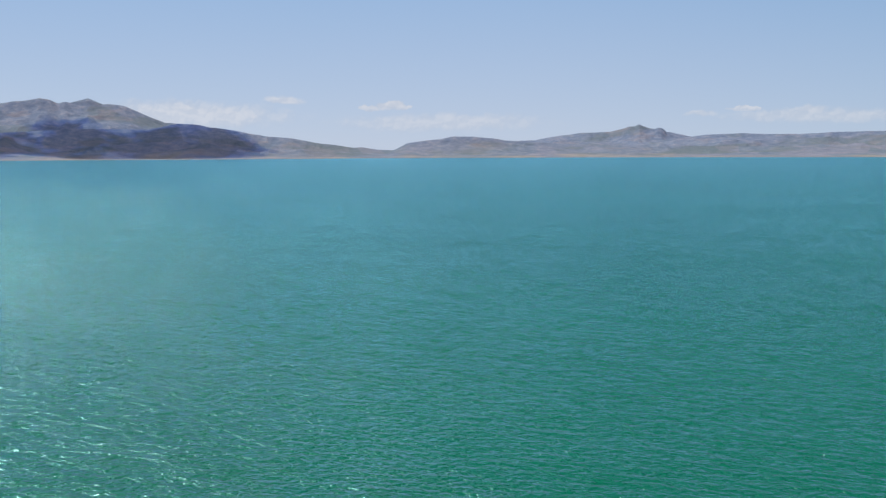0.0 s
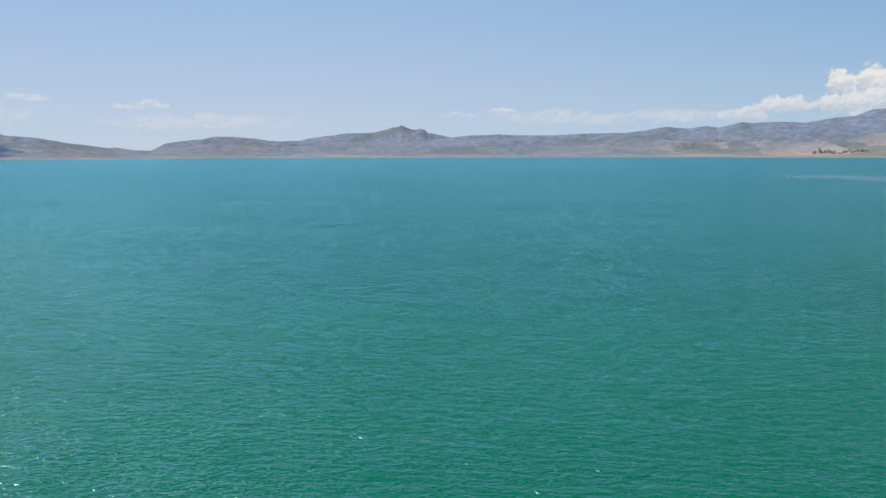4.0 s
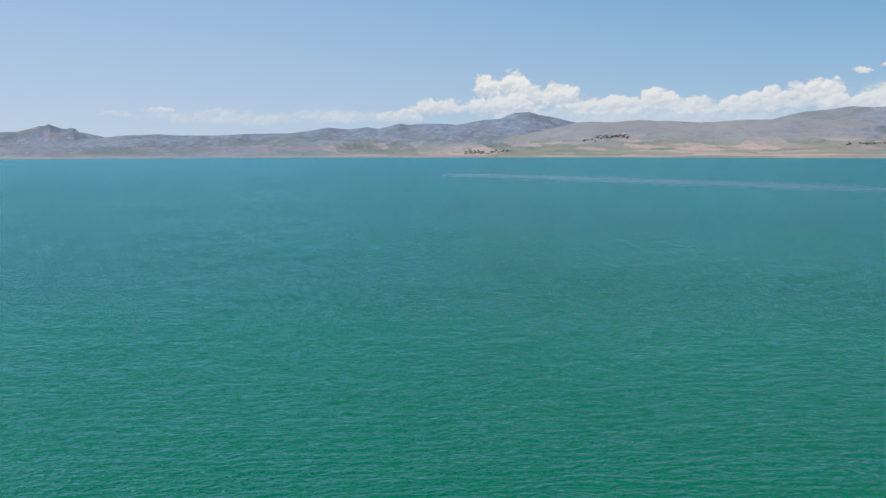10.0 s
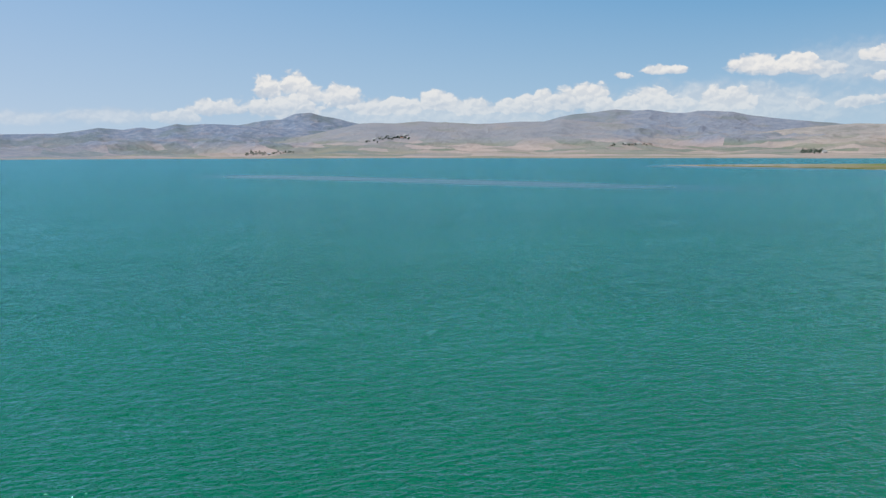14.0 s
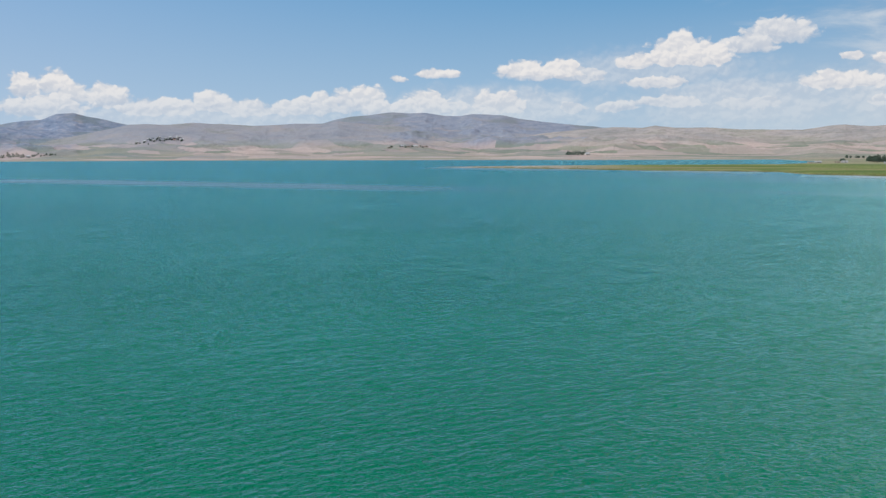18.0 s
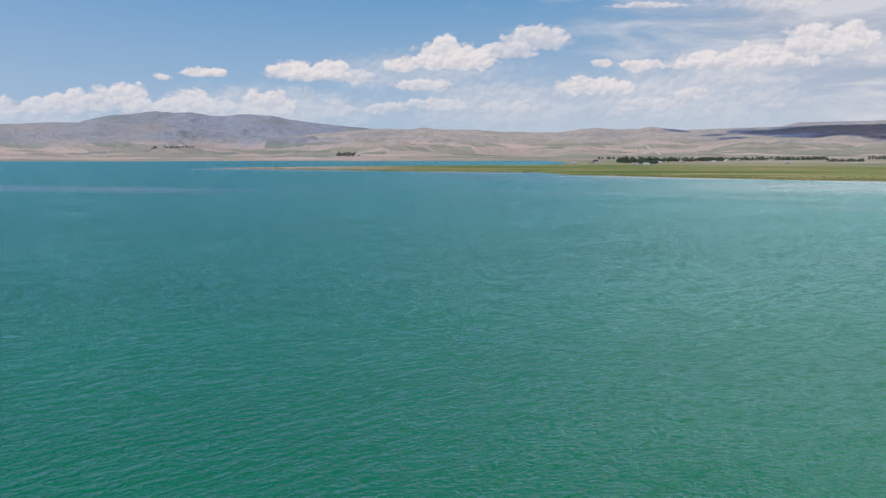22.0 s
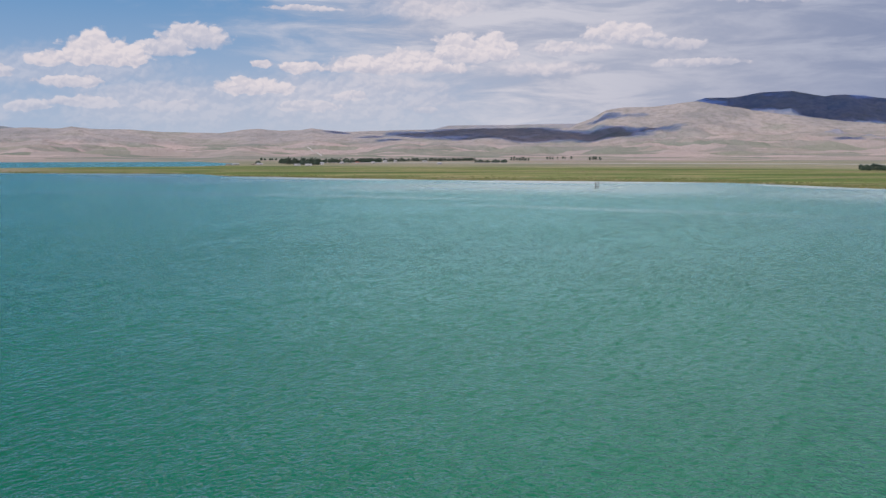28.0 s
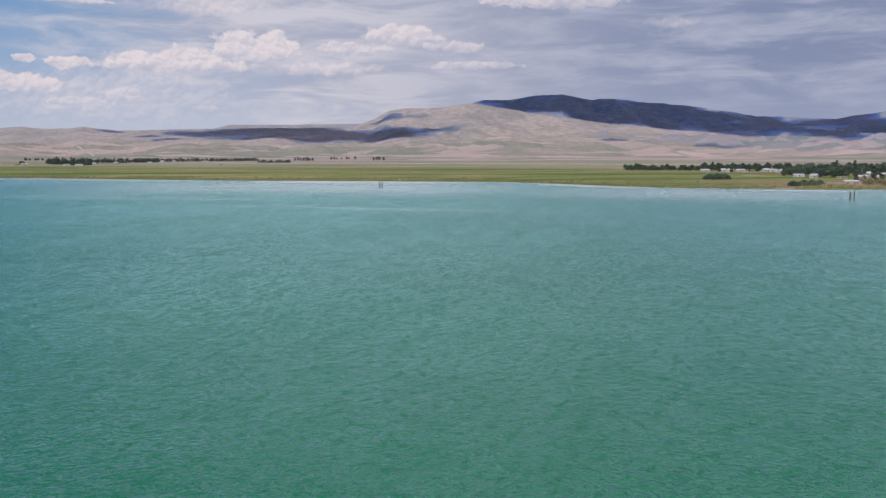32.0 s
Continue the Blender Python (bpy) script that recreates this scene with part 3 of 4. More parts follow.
def mesh_of(name, verts, faces, mat, shade=True):
    me = bpy.data.meshes.new(name)
    n, k = len(verts), faces.shape[1]
    me.vertices.add(n)
    me.vertices.foreach_set("co", np.asarray(verts, np.float32).ravel())
    me.loops.add(faces.size)
    me.loops.foreach_set("vertex_index", faces.astype(np.int32).ravel())
    me.polygons.add(len(faces))
    me.polygons.foreach_set("loop_start", np.arange(0, faces.size, k, dtype=np.int32))
    if shade:
        me.polygons.foreach_set("use_smooth", np.ones(len(faces), bool))
    me.update(calc_edges=True)
    me.materials.append(mat)
    return me


def build_ground():
    b = np.r_[np.arange(-180, -30, 3.0), np.arange(-30, 133, .095), np.arange(133, 180, 3.0)]
    r = np.r_[.01, 150, 350, np.arange(520, 1000, 9), np.arange(1000, 2000, 16), np.arange(2000, 4980, 20), 5200, 5800, 7000, 9000]
    B, R, faces = polar_sheet("ground", b, r)
    z, rock, meadow, field, beach = land(B, R)
    x, y = R * np.sin(np.radians(B)), R * np.cos(np.radians(B))
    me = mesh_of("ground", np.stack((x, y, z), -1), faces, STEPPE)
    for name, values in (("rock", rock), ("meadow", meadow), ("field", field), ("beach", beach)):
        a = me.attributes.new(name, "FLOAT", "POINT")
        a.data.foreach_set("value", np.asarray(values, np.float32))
    return tagged(new("ground", me), "dry tan hills and green meadow round the lake", "land", kind="structure")


def build_water():
    b = np.arange(-180, 180, 1.5)
    r = np.r_[.01, 20, 60, 150, 400, 900, 1800, 3000, 4200, 5200]
    B, R, faces = polar_sheet("water", b, r)
    x, y = R * np.sin(np.radians(B)), R * np.cos(np.radians(B))
    return tagged(new("water", mesh_of("water", np.stack((x, y, 0 * x), -1), faces, WATER)), "turquoise green lake water with small wind ripples", "water", kind="structure")


build_ground()
build_water()


# ---------------------------------------------------------------- helpers for things
def link(name, me, parent=None, label="", at=None):
    ob = new(name, me)
    if parent:
        ob.parent = parent
    if at is not None:
        ob.matrix_basis = at
    return tagged(ob, label)


def part(name, bm, mat, parent, label="", at=None):
    me = bpy.data.meshes.new(name)
    bm.to_mesh(me)
    bm.free()
    me.materials.append(mat)
    return link(name, me, parent, label, at)


def box(bm, x0, x1, y0, y1, z0, z1):
    v = [bm.verts.new((x, y, z)) for z in (z0, z1) for x, y in ((x0, y0), (x1, y0), (x1, y1), (x0, y1))]
    for f in ((3, 2, 1, 0), (4, 5, 6, 7), (0, 1, 5, 4), (1, 2, 6, 5), (2, 3, 7, 6), (3, 0, 4, 7)):
        bm.faces.new([v[i] for i in f])


def tube(bm, a, b, ra, rb, sides=7):
    a, b = Vector(a), Vector(b)
    q = (b - a).to_track_quat("Z", "Y")
    rings = [[bm.verts.new(p + q @ Vector((r * math.cos(math.tau * k / sides), r * math.sin(math.tau * k / sides), 0))) for k in range(sides)] for p, r in ((a, ra), (b, rb))]
    for k in range(sides):
        bm.faces.new((rings[0][k], rings[0][(k + 1) % sides], rings[1][(k + 1) % sides], rings[1][k]))
    bm.faces.new(rings[1])
    bm.faces.new(rings[0][::-1])


BALL = None


def clump(bm, at, size, rng, squash=.8):
    """A small ragged tuft of leaves: a twenty-sided lump with every corner pushed in or out."""
    t = (1 + 5 ** .5) / 2
    raw = [(-1, t, 0), (1, t, 0), (-1, -t, 0), (1, -t, 0), (0, -1, t), (0, 1, t), (0, -1, -t), (0, 1, -t), (t, 0, -1), (t, 0, 1), (-t, 0, -1), (-t, 0, 1)]
    tris = ((0, 11, 5), (0, 5, 1), (0, 1, 7), (0, 7, 10), (0, 10, 11), (1, 5, 9), (5, 11, 4), (11, 10, 2), (10, 7, 6), (7, 1, 8),
            (3, 9, 4), (3, 4, 2), (3, 2, 6), (3, 6, 8), (3, 8, 9), (4, 9, 5), (2, 4, 11), (6, 2, 10), (8, 6, 7), (9, 8, 1))
    spin = Euler((rng.uniform(0, 6), rng.uniform(0, 6), rng.uniform(0, 6))).to_matrix()
    vs = []
    for p in raw:
        q = spin @ Vector(p).normalized() * size * rng.uniform(.55, 1.25)
        vs.append(bm.verts.new(Vector(at) + Vector((q.x, q.y, q.z * squash))))
    for a, b, c in tris:
        bm.faces.new((vs[a], vs[b], vs[c]))


def make_tree(tall, wide, leaves, seed, label, slim=False):
    """A tree: tapered trunk with limbs, and a crown of ragged tufts with gaps."""
    rng = random.Random(seed)
    top = tagged(new("tree"), label, "tree")
    bm = bmesh.new()
    bend = Vector((rng.uniform(-.3, .3), rng.uniform(-.3, .3), tall * .45))
    tube(bm, (0, 0, -.4), bend, tall * .028, tall * .018)
    tube(bm, bend, bend * 1.0 + Vector((0, 0, tall * .35)), tall * .018, tall * .006)
    for k in range(6):
        a = k * 1.05 + rng.uniform(-.3, .3)
        s = bend * rng.uniform(.7, 1.1)
        tube(bm, s, s + Vector((math.cos(a) * wide * .36, math.sin(a) * wide * .36, tall * rng.uniform(.15, .3))), tall * .011, tall * .003, 5)
    part("trunk", bm, BARK, top, "grey-brown bark")
    bm = bmesh.new()
    for k in range(130):
        h = rng.uniform(.12, 1) if slim else rng.uniform(.22, 1)
        girth = math.sin(math.pi * min(1, (h * .86 + .12))) ** .6
        a, d = rng.uniform(0, math.tau), math.sqrt(rng.uniform(.05, 1)) * wide * .5 * girth
        clump(bm, (math.cos(a) * d, math.sin(a) * d, h * tall * .93), rng.uniform(.065, .135) * min(wide, 6), rng)
    part("crown", bm, leaves, top)
    return top


def make_shrub(tall, wide, leaves, seed, label):
    rng = random.Random(seed)
    top = tagged(new("shrub"), label, "shrub")
    bm = bmesh.new()
    for k in range(7):
        a = k * .9
        tube(bm, (0, 0, -.3), (math.cos(a) * wide * .3, math.sin(a) * wide * .3, tall * .6), .06, .02, 5)
    part("stem", bm, BARK, top)
    bm = bmesh.new()
    for k in range(260):
        a, d = rng.uniform(0, math.tau), math.sqrt(rng.uniform(0, 1)) * wide * .5
        h = rng.uniform(.05, .95) * math.sqrt(max(.06, 1 - (d / wide * 2) ** 2))
        clump(bm, (math.cos(a) * d, math.sin(a) * d, h * tall), rng.uniform(.2, .36) * tall / 2.2, rng)
    part("foliage", bm, leaves, top)
    return top


def make_house(long, deep, tall, walls, roofing, gable, label, windows=3):
    """A village house: plastered walls, roof with eaves, a door and windows set into the front."""
    top = tagged(new("house"), label, "house")
    bm = bmesh.new()
    box(bm, -long / 2, long / 2, -deep / 2, deep / 2, -.5, tall)
    part("wall", bm, walls, top)
    bm = bmesh.new()
    e = .4
    if gable:
        x, y = long / 2 + e, deep / 2 + e
        lo = [bm.verts.new(p) for p in ((-x, -y, tall + .02), (x, -y, tall + .02), (x, y, tall + .02), (-x, y, tall + .02))]
        ri = [bm.verts.new(p) for p in ((-x + gable * .4, 0, tall + gable), (x - gable * .4, 0, tall + gable))]
        for f in ((lo[0], lo[1], ri[1], ri[0]), (lo[2], lo[3], ri[0], ri[1]), (lo[1], lo[2], ri[1]), (lo[3], lo[0], ri[0]), (lo[3], lo[2], lo[1], lo[0])):
            bm.faces.new(f)
    else:
        box(bm, -long / 2 - e, long / 2 + e, -deep / 2 - e, deep / 2 + e, tall + .02, tall + .28)
    part("roof", bm, roofing, top)
    bm = bmesh.new()
    box(bm, -.5, .5, -deep / 2 - .06, -deep / 2 + .02, 0, 2.05)
    part("door", bm, OLD_WOOD, top, "dark wooden door", pose(long * .1, 0, 0))
    for k in range(windows):
        x = (k + .5) / windows * long - long / 2
        if abs(x - long * .1) < 1.1:
            x += 1.5
        bm = bmesh.new()
        box(bm, -.55, .55, -deep / 2 - .05, -deep / 2 + .02, .95, 2.05)
        win = part("window", bm, DARK_GLASS, top, "dark glass window", pose(x, 0, 0))
        bm = bmesh.new()
        box(bm, -.68, .68, -deep / 2 - .16, -deep / 2 + .02, .83, .93)
        part("sill", bm, WHITEWASH, win)
    return top


def stand(ob, b, r, turn=0.0, size=1.0, first=False, sink=.1):
    """Set a thing, or a copy of it, on the ground at a bearing and distance."""
    x, y = spot(b, r)
    m = pose(x, y, ground_at(b, r) - sink, 0, 0, turn) @ Matrix.Diagonal((size, size, size, 1))
    if first:
        ob.matrix_basis = m
        return ob
    keep = ob.scale.copy()
    ob.scale = (1, 1, 1)
    c = copy_thing(ob, m)
    ob.scale = keep
    return c


def slope_at(b, rise):
    """Distance at which the slope at bearing b is seen under that rise over the eye's level."""
    r, seen = slopes_at(b)
    k = int(np.argmax(seen >= rise))
    return float(r[k])


# ---------------------------------------------------------------- cloud shade: fair-weather clouds drifting above the hills
def make_cloud(b, r, z, wide, deep, seed):
    """A flat-based cumulus over the ground that it shades; wide across the bearing, deep along it."""
    rng = random.Random(seed)
    high = 1000.0
    lead = (high - z) / math.tan(SUN_HEIGHT)
    x, y = spot(b, r)
    x, y = x + lead * math.sin(SUN_BEARING), y + lead * math.cos(SUN_BEARING)
    bm = bmesh.new()
    n = max(8, int(wide * deep / 5000))
    for k in range(n):
        a, d = rng.uniform(0, math.tau), math.sqrt(rng.uniform(0, 1))
        s = rng.uniform(55, 95) * (1.25 - .5 * d) * min(1, min(wide, deep) / 150)
        bmesh.ops.create_icosphere(bm, subdivisions=2, radius=1, matrix=Matrix.Translation((math.cos(a) * d * wide * .45, math.sin(a) * d * deep * .45, s * .25)) @ Matrix.Diagonal((s * 1.2, s * 1.0, s * .7, 1)))
    for v in bm.verts:
        p = v.co
        w = noise.noise(p / 45.0) * 14 + noise.noise(p / 17.0) * 6
        p += p.normalized() * w
        if p.z < -12:
            p.z = -12 + (p.z + 12) * .15
    ob = part("cloud", bm, CLOUD_MAT, None, "", pose(x, y, high, 0, 0, -b))
    for f in ob.data.polygons:
        f.use_smooth = True
    return tagged(ob, "white flat-based cumulus cloud high above the hills", "cloud", "clouds above the hills")


for k, shade in enumerate([(-26, 3500, 40, 300, 800), (-23, 3500, 40, 260, 800), (-19.4, 3560, 60, 340, 900), (-15.6, 3560, 60, 340, 900), (-12.6, 3560, 50, 260, 860), (-21.4, 4200, 190, 150, 160),
                           (89.6, 3960, 80, 210, 160), (92.4, 3900, 90, 330, 520), (95.6, 3870, 90, 330, 600), (98.6, 3830, 80, 300, 460), (102.2, 3780, 70, 300, 300),
                           (100.8, 4230, 160, 250, 90), (84.9, 4040, 90, 130, 60), (86.9, 3900, 70, 150, 55), (88, 3760, 60, 120, 50), (113.4, 3650, 60, 130, 60), (119.2, 3600, 50, 200, 60), (106.3, 4560, 200, 260, 330), (112.6, 4480, 170, 320, 260), (109.4, 4740, 250, 320, 420), (114.4, 4680, 200, 340, 420), (107.5, 4800, 250, 380, 520), (111.5, 4740, 240, 440, 680), (116, 4680, 190, 440, 760), (120.5, 4620, 140, 440, 800), (125.5, 4570, 120, 500, 860)]):
    make_cloud(*shade, 300 + k)


# ---------------------------------------------------------------- trees
TREES = [make_tree(7.5, 6.5, LEAF_DARK, 1, "dark green broadleaf tree in the village grove"), make_tree(8.5, 6, LEAF_DARK, 2, "tall dark green tree beside the village houses"),
         make_tree(6.5, 6, LEAF_DARK, 3, "low dark green fruit tree on the meadow"), make_tree(10, 4, LEAF_DARK, 4, "slim dark green poplar in a row", True)]
DRY = make_tree(6, 6, LEAF_DRY, 5, "half-bare yellowish tree near the shore")
WILLOW = make_shrub(3.4, 6, LEAF_GREY, 6, "grey-green willow shrub on the meadow")
BUSH = make_shrub(3.2, 7, LEAF_DARK, 7, "rounded dark green bush standing alone on the meadow")
used = set()


def plant(kind, b, r, size=1.0, group=""):
    rng = random.Random(int(b * 1000 + r))
    ob = stand(kind, b, r, rng.uniform(0, 360), size, kind.name not in used)
    used.add(kind.name)
    if group:
        tagged(ob, group=group)
    return ob


# rows and groves: first and last bearing, first and last distance, how many, depth, size, share of poplars
GROVES = {
    "hedgerow of the near village": [(113.9, 115.6, 1015, 1010, 14, 10, .85, 0), (115.6, 118.1, 1010, 1005, 15, 10, .78, 0)],
    "trees behind the near village": [(118.2, 122.4, 1030, 1050, 42, 30, 1.0, .1), (122.3, 128.5, 1000, 1060, 50, 90, 1.05, .1), (125, 128.6, 900, 940, 20, 60, 1.1, .15)],
    "trees among the near houses": [(122.4, 124.3, 830, 850, 13, 50, .95, .1), (124.2, 125.6, 780, 800, 7, 60, .85, 0), (123.1, 126, 900, 930, 16, 40, 1, .1), (122.2, 125.2, 800, 800, 6, 60, .62, 0),
                                    (124.8, 128.4, 790, 770, 9, 50, .8, 0), (126, 128.5, 690, 680, 6, 30, .6, 0), (118.4, 121.8, 965, 975, 4, 16, .5, 0)],
    "trees of the middle village": [(81.6, 83.9, 1480, 1420, 38, 70, 1.1, .3), (82.6, 83.8, 1385, 1380, 9, 20, .8, 0), (80.5, 81.7, 1960, 1960, 6, 30, .8, 0), (80.2, 80.5, 1470, 1470, 3, 10, .7, 0)],
}
for group, rows in GROVES.items():
    for b0, b1, r0, r1, count, deep, size, slim in rows:
        rng = random.Random(int(b0 * 77 + count))
        for k in range(count):
            f = (k + rng.uniform(.1, .9)) / count
            kind = TREES[3] if rng.random() < slim else TREES[rng.choice((0, 0, 1, 2))]
            plant(kind, b0 + (b1 - b0) * f, r0 + (r1 - r0) * f + rng.uniform(-.5, .5) * deep, size * rng.uniform(.75, 1.15), group)


def far_tree(bm, b, r, tall, wide, rng):
    """One far tree of a wood: a trunk and a crown of ragged tufts."""
    x, y = spot(b, r)
    z = ground_at(b, r) - .1
    tube(bm, (x, y, z), (x, y, z + tall * .6), tall * .03, tall * .012, 5)
    for k in range(34):
        h = rng.uniform(.16, 1)
        girth = math.sin(math.pi * min(1, h * .86 + .12)) ** .6
        a, d = rng.uniform(0, math.tau), math.sqrt(rng.uniform(.05, 1)) * wide * .48 * girth
        clump(bm, (x + math.cos(a) * d, y + math.sin(a) * d, z + h * tall * .92), rng.uniform(.12, .2) * min(wide, 6), rng)


# the shelter belts behind the meadow, and the woods of the far shore
bm = bmesh.new()
for b0, b1, r0, r1, count, deep, size, slim in ((86.3, 92.8, 1800, 1930, 96, 45, .92, .6), (83.9, 87.4, 1640, 1640, 46, 80, 1.0, .3), (92.8, 94.7, 1600, 1610, 18, 12, .75, 0), (94.9, 96, 2030, 2030, 8, 20, .95, .2),
                                                (96.8, 98.4, 2160, 2280, 7, 40, 1.0, .3), (99.4, 100.1, 2100, 2120, 4, 30, 1.1, 0)):
    rng = random.Random(int(b0 * 77 + count))
    for k in range(count):
        f = (k + rng.uniform(.1, .9)) / count
        s = size * rng.uniform(.7, 1.15)
        far_tree(bm, b0 + (b1 - b0) * f, r0 + (r1 - r0) * f + rng.uniform(-.5, .5) * deep, 8 * s, (4 if rng.random() < slim else 6.3) * s, rng)
tagged(part("shelter_belt", bm, LEAF_DARK, None), "long belts of dark green trees behind the meadow", "trees", kind="stuff")
bm = bmesh.new()
for b0, b1, rise, count, size in ((34.2, 35.3, -.2, 11, 1.5), (35.7, 36.9, -.13, 12, .9), (41.7, 43.6, .66, 26, 1.1), (40.9, 41.7, .5, 5, .9), (65.4, 66.5, -.27, 16, 1.2), (55, 57.4, .2, 7, 1.0)):
    rng = random.Random(int(b0 * 10))
    for k in range(count):
        b = b0 + (b1 - b0) * (k + rng.uniform(0, 1)) / count
        s = size * rng.uniform(.8, 1.2)
        far_tree(bm, b, slope_at(b, rise + rng.uniform(-.05, .09)), 7.5 * s, 6.2 * s, rng)
tagged(part("far_woods", bm, LEAF_DARK, None), "small dark green groves by the far villages", "trees", kind="stuff")
for b, r, s in ((118.6, 703, 1.3), (119.0, 700, 1.45), (119.4, 705, 1.3), (123.05, 606, 1.0)):
    plant(BUSH, b, r, s, "bushes on the meadow")
for k in range(9):
    plant(WILLOW, 123.3 + k * .14, 612 + (k % 3) * 14, .62 + .1 * (k % 3), "willow shrubs by the shore")
for b, r, s in ((126.5, 640, .75), (126.9, 632, .8), (127.3, 645, .75), (127.6, 628, .7)):
    plant(DRY, b, r, s, "dry trees by the shore")

# ---------------------------------------------------------------- houses
HOUSES = [make_house(13, 8, 2.9, WHITEWASH, ROOF_TIN, 1.4, "whitewashed long house with a pale tin roof"), make_house(9, 7, 3, WHITEWASH, ROOF_TIN, 2.2, "white house with a steep pale tin roof"),
          make_house(11, 7, 2.8, MUD, ROOF_EARTH, 0, "mud-plastered house with a flat earth roof"), make_house(9, 8, 3, WHITEWASH, ROOF_RED, 1.8, "white house with a red tiled roof"),
          make_house(17, 8, 3.2, MUD, ROOF_TIN, 1.3, "long barn with a white tin roof and open front", 2)]
built = set()
for b, r, k, turn in [(118.35, 975, 0, 5), (119.3, 972, 1, 20), (119.72, 968, 1, -15), (120.25, 984, 0, 0), (121.6, 985, 1, 30), (121.95, 996, 0, -5), (122.42, 940, 1, 40), (123.5, 925, 1, 10), (124.55, 848, 0, 0),
                      (124.9, 870, 3, 25), (125.15, 830, 1, -20), (125.5, 985, 0, 10), (126.05, 640, 4, 5), (126.9, 860, 1, 15), (127.6, 850, 0, 0), (123.0, 885, 2, 0), (120.8, 1000, 2, 10), (123.3, 795, 0, 10), (124.1, 772, 1, -20), (125.5, 750, 2, 5), (126.5, 757, 0, -10), (127.3, 738, 1, 20),
                      (78.7, 1400, 2, 0), (79.1, 1420, 0, 10), (80.1, 1445, 2, -10), (80.45, 1455, 0, 5), (82.55, 1335, 0, 0), (83.2, 1335, 0, -8), (83.95, 1440, 1, 5), (85.1, 1540, 1, 20), (86.0, 1550, 3, 0), (86.9, 1545, 1, 0),
                      (88.2, 1790, 1, 0), (89.9, 1800, 0, 0), (90.75, 1440, 1, 15), (87.6, 1760, 1, 30)]:
    stand(HOUSES[k], b, r, -b + turn, .6 if r < 800 else .66, k not in built)
    built.add(k)
for b, rise, k in [(41.5, .6, 1), (41.75, .72, 0), (42.0, .62, 1), (42.2, .75, 1), (42.45, .66, 0), (42.7, .72, 1), (42.9, .8, 1), (43.1, .7, 3), (43.35, .8, 0), (43.5, .72, 1), (41.1, .56, 1), (42.3, .84, 1),
                   (55.2, .2, 2), (55.9, .26, 1), (56.3, .22, 2), (56.7, .28, 0), (57.3, .26, 2), (66.62, -.26, 1), (35.5, -.2, 1)]:
    tagged(stand(HOUSES[k], b, slope_at(b, rise), -b + 20 * math.sin(b * 37), 1.25), group="far village houses")


# ---------------------------------------------------------------- posts in the water, poles and walls
def make_stakes(b, r, tall, gap, lean):
    """Two old mooring stakes with a cross-bar, standing in the shallows."""
    top = tagged(new("mooring_stakes"), "pair of dark weathered wooden stakes standing in the water", "stakes", "stakes in the shallows")
    x, y = spot(b, r)
    top.matrix_basis = pose(x, y, 0, 0, 0, -b)
    for s in (-1, 1):
        bm = bmesh.new()
        tube(bm, (0, 0, -3.5), (lean * s, 0, tall * (1 if s > 0 else .9)), .27, .2, 9)
        part("stake", bm, OLD_WOOD, top, "", pose(s * gap / 2, 0, 0))
    bm = bmesh.new()
    tube(bm, (-gap / 2 - .3, .12, tall * .72), (gap / 2 + .3, .12, tall * .66), .09, .08, 7)
    part("crossbar", bm, OLD_WOOD, top)
    for s in (-1, 1):
        bm = bmesh.new()
        tube(bm, (-s * gap / 2, .1 * s, tall * .08), (s * gap / 2, .1 * s, tall * .6), .07, .07, 6)
        part("brace", bm, OLD_WOOD, top)
    return top


make_stakes(99.84, 540, 3.7, 1.4, .05)
make_stakes(126.05, 448, 3.8, 1.7, -.06)


def make_pole(b, r, tall):
    top = tagged(new("lamp_post"), "thin white lamp post beside the houses", "lamp post", "lamp posts of the village")
    x, y = spot(b, r)
    top.matrix_basis = pose(x, y, ground_at(b, r) - .1, 0, 0, -b)
    bm = bmesh.new()
    tube(bm, (0, 0, 0), (0, 0, tall), .2, .12, 8)
    part("post", bm, WHITEWASH, top)
    bm = bmesh.new()
    tube(bm, (0, 0, tall - .1), (1.4, 0, tall + .35), .08, .06, 6)
    part("arm", bm, WHITEWASH, top)
    bm = bmesh.new()
    box(bm, 1.2, 2.1, -.18, .18, tall + .22, tall + .42)
    part("lamp", bm, ROOF_TIN, top)


for b, r in ((126.48, 860), (123.5, 880), (121.9, 960)):
    make_pole(b, r, 6.0)


def make_wall(b0, b1, r0, r1, label):
    """A low garden wall of pale stones between two points."""
    (xa, ya), (xb, yb) = spot(b0, r0), spot(b1, r1)
    long = math.hypot(xb - xa, yb - ya)
    top = tagged(new("garden_wall"), label, "wall")
    top.matrix_basis = pose(xa, ya, ground_at(b0, r0) - .1, 0, 0, math.degrees(math.atan2(yb - ya, xb - xa)))
    n = int(long / 3)
    rng = random.Random(int(b0 * 10))
    for k in range(n):
        bm = bmesh.new()
        box(bm, 0, long / n - .05, -.25, .25, -.4, .7 + rng.uniform(-.12, .12))
        part("panel", bm, MUD, top, "", pose(k * long / n, rng.uniform(-.05, .05), 0))


make_wall(120.35, 121.4, 830, 818, "low pale stone wall across the meadow")
make_wall(124.4, 125.7, 655, 640, "low pale stone wall by the shore")
make_wall(119.9, 120.7, 975, 985, "white courtyard wall of the village")


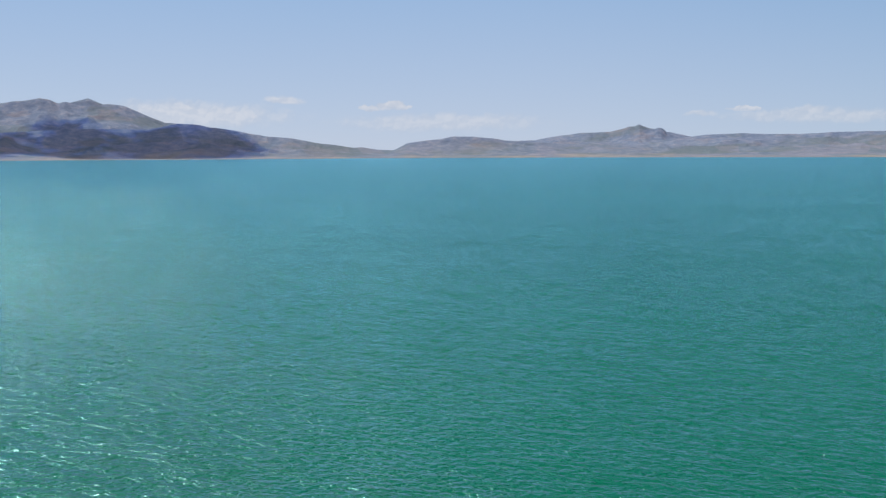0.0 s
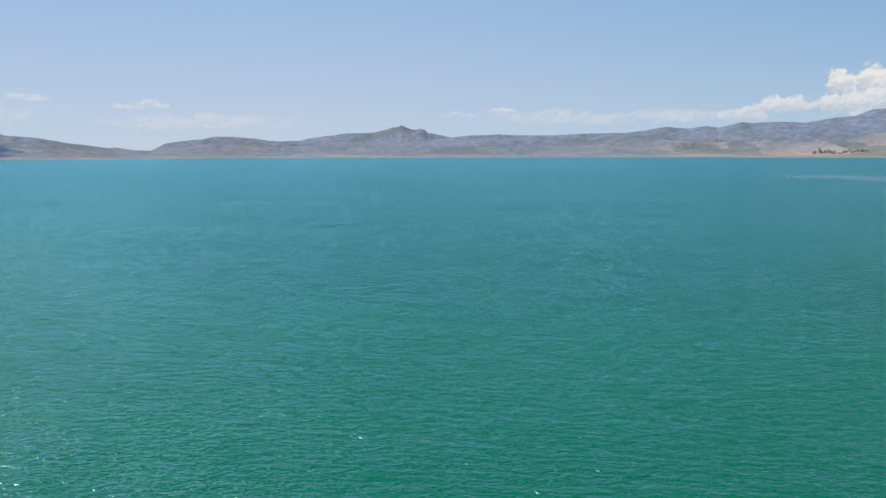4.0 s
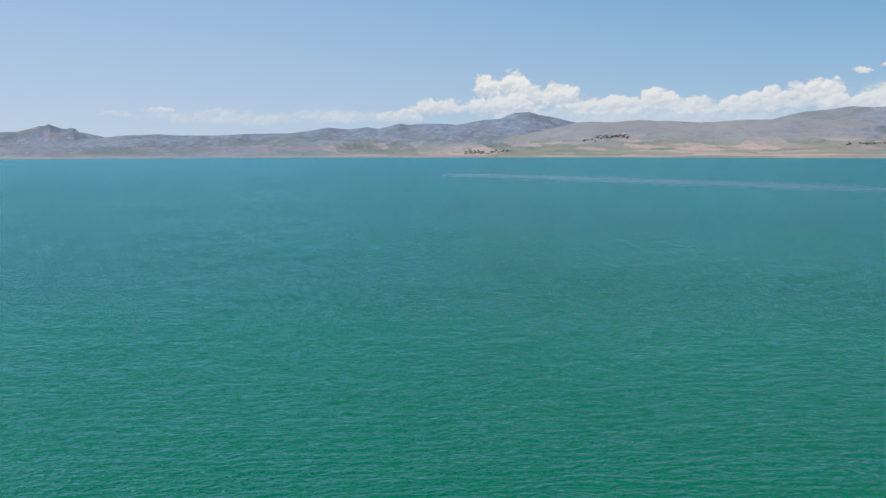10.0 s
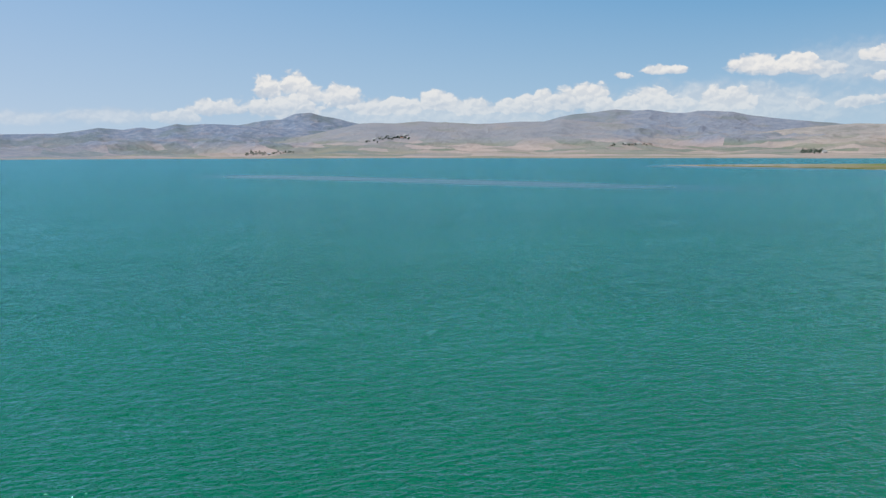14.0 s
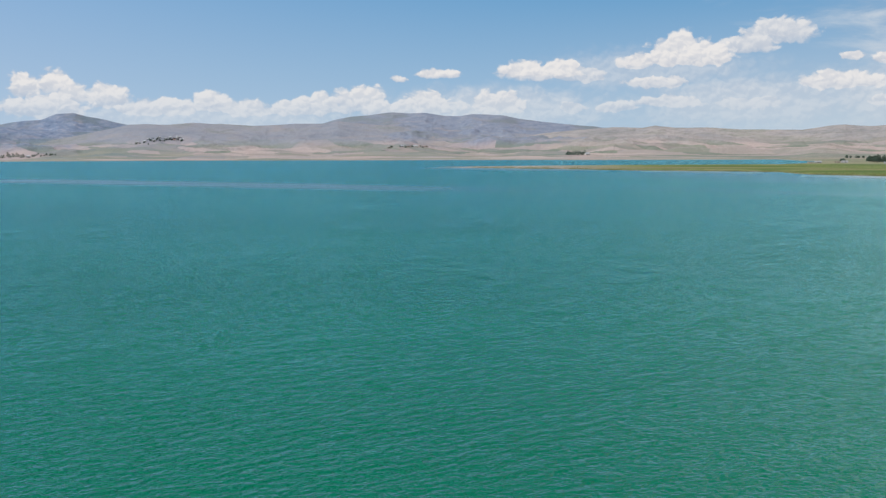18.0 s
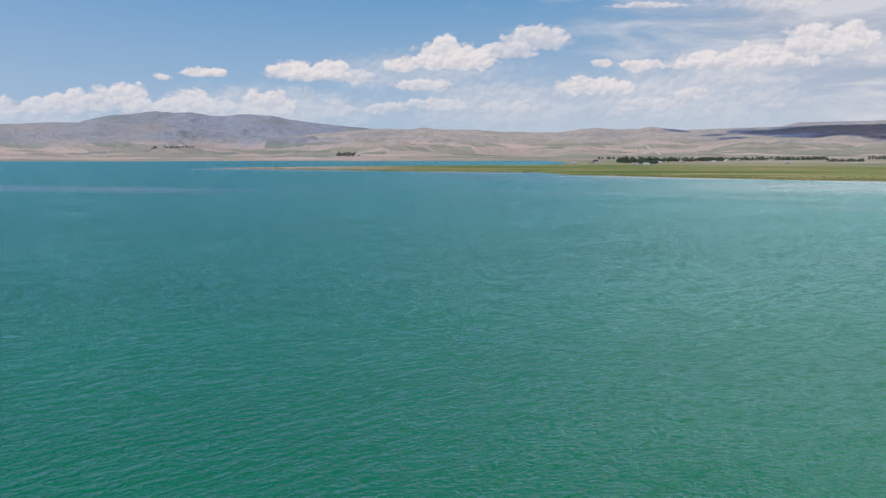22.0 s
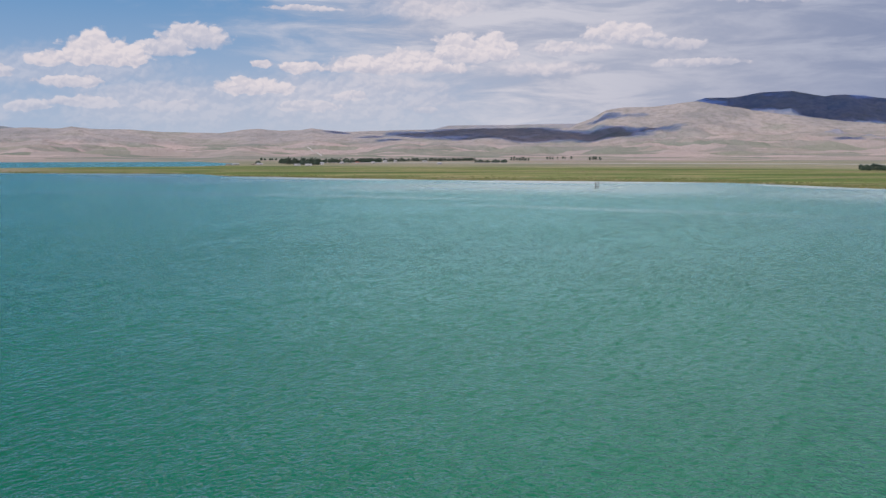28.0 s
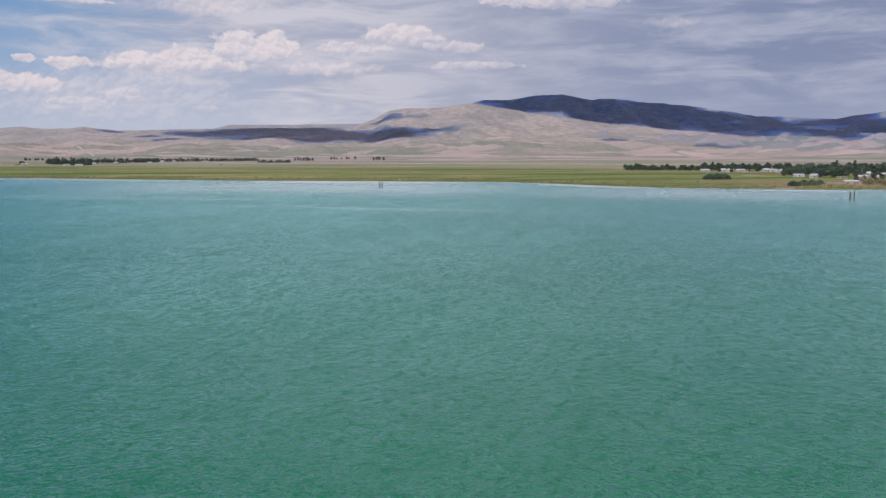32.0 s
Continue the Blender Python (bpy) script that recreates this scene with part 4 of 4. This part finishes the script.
# ---------------------------------------------------------------- shore: reeds and stones too many to count
def build_reeds():
    rng = np.random.default_rng(5)
    verts, faces = [], []
    bs = rng.uniform(60, 129, 9000)
    rs = knots(bs, NEAR_SHORE) + rng.exponential(18, 9000) + 3
    zs = land(bs, rs)[0]
    often = np.clip(fbm(bs * 30.0, rs, 40, 91, 3) * 2 - .45, 0, 1)
    for b, r, z, chance in zip(bs, rs, zs, often):
        if rng.random() > chance or z < -.4:
            continue
        x, y = spot(b, r)
        h, w, a = rng.uniform(.35, .95), rng.uniform(.5, 1.4), rng.uniform(0, 3.14)
        i = len(verts)
        for s in (0, 2.1, 4.2):
            verts.append((x + math.cos(a + s) * w, y + math.sin(a + s) * w, z - .1))
        verts.append((x + rng.uniform(-.2, .2), y + rng.uniform(-.2, .2), z + h))
        faces += [(i, i + 1, i + 3), (i + 1, i + 2, i + 3), (i + 2, i, i + 3)]
    me = mesh_of("shore_reeds", np.array(verts), np.array(faces), REED, False)
    return tagged(new("shore_reeds", me), "low green and yellow reed tufts along the shore", "reeds", kind="stuff")


REED = plain_material("reeds", (.09, .12, .035), (.2, .19, .07), .05, .9, .02)
build_reeds()


def build_stones():
    rng = random.Random(8)
    bm = bmesh.new()
    for k in range(38):
        b = rng.choice((rng.uniform(126.9, 128.5), rng.uniform(116, 128), rng.uniform(98, 108)))
        r = float(knots(b, NEAR_SHORE)) + rng.uniform(2, 12)
        x, y = spot(b, r)
        clump(bm, (x, y, ground_at(b, r) + .1), rng.uniform(.25, .8), rng, .6)
    ob = part("shore_stones", bm, STONE, None)
    return tagged(ob, "pale grey stones scattered along the shore", "stones", kind="stuff")


STONE = plain_material("pale_stone", (.25, .24, .22), (.42, .4, .37), .8, .95, .03)
build_stones()


# ---------------------------------------------------------------- roads
def build_strip(name, points, wide, lift, mat, label):
    """A road on a low bank that follows points of bearing and distance."""
    verts, faces = [], []
    for b, r in points:
        (x, y), z = spot(b, r), ground_at(b, r)
        ux, uy = math.sin(radians(b)), math.cos(radians(b))
        for off, up in ((-wide / 2 - lift * 1.5, -.6), (-wide / 2, lift), (wide / 2, lift), (wide / 2 + lift * 1.5, -.6)):
            verts.append((x + ux * off, y + uy * off, z + up))
    for k in range(len(points) - 1):
        for j in range(3):
            i = k * 4 + j
            faces.append((i, i + 1, i + 5, i + 4))
    return tagged(new(name, mesh_of(name, np.array(verts), np.array(faces), mat, False)), label, "road", kind="structure")


GRAVEL = plain_material("gravel", (.4, .38, .35), (.52, .49, .45), .02, .95, .05)
ROAD_WAY = [(84, 1650), (88, 1597), (98.7, 1568), (106, 1510), (116, 1500), (125, 1480), (131, 1470)]
build_strip("road", [(b, float(knots(b, ROAD_WAY))) for b in np.arange(84, 131, .25)], 8, 1.0, GRAVEL, "grey gravel road on a low bank across the plain")


def build_track():
    """A pale dirt track that climbs the slope above the village."""
    verts, faces = [], []
    for k in range(25):
        f = k / 24
        b, rise = 83.95 - .85 * f, -.26 + .52 * f + .03 * math.sin(f * 9)
        r = slope_at(b, rise)
        half = .07 - .03 * f
        for s in (-1, 1):
            x, y = spot(b + s * half, r)
            verts.append((x, y, ground_at(b + s * half, r) + .8))
        if k:
            i = 2 * k
            faces.append((i - 2, i - 1, i + 1, i))
    return tagged(new("dirt_track", mesh_of("dirt_track", np.array(verts), np.array(faces), GRAVEL, False)), "pale dirt track climbing the slope above the village", "track", kind="structure")


build_track()
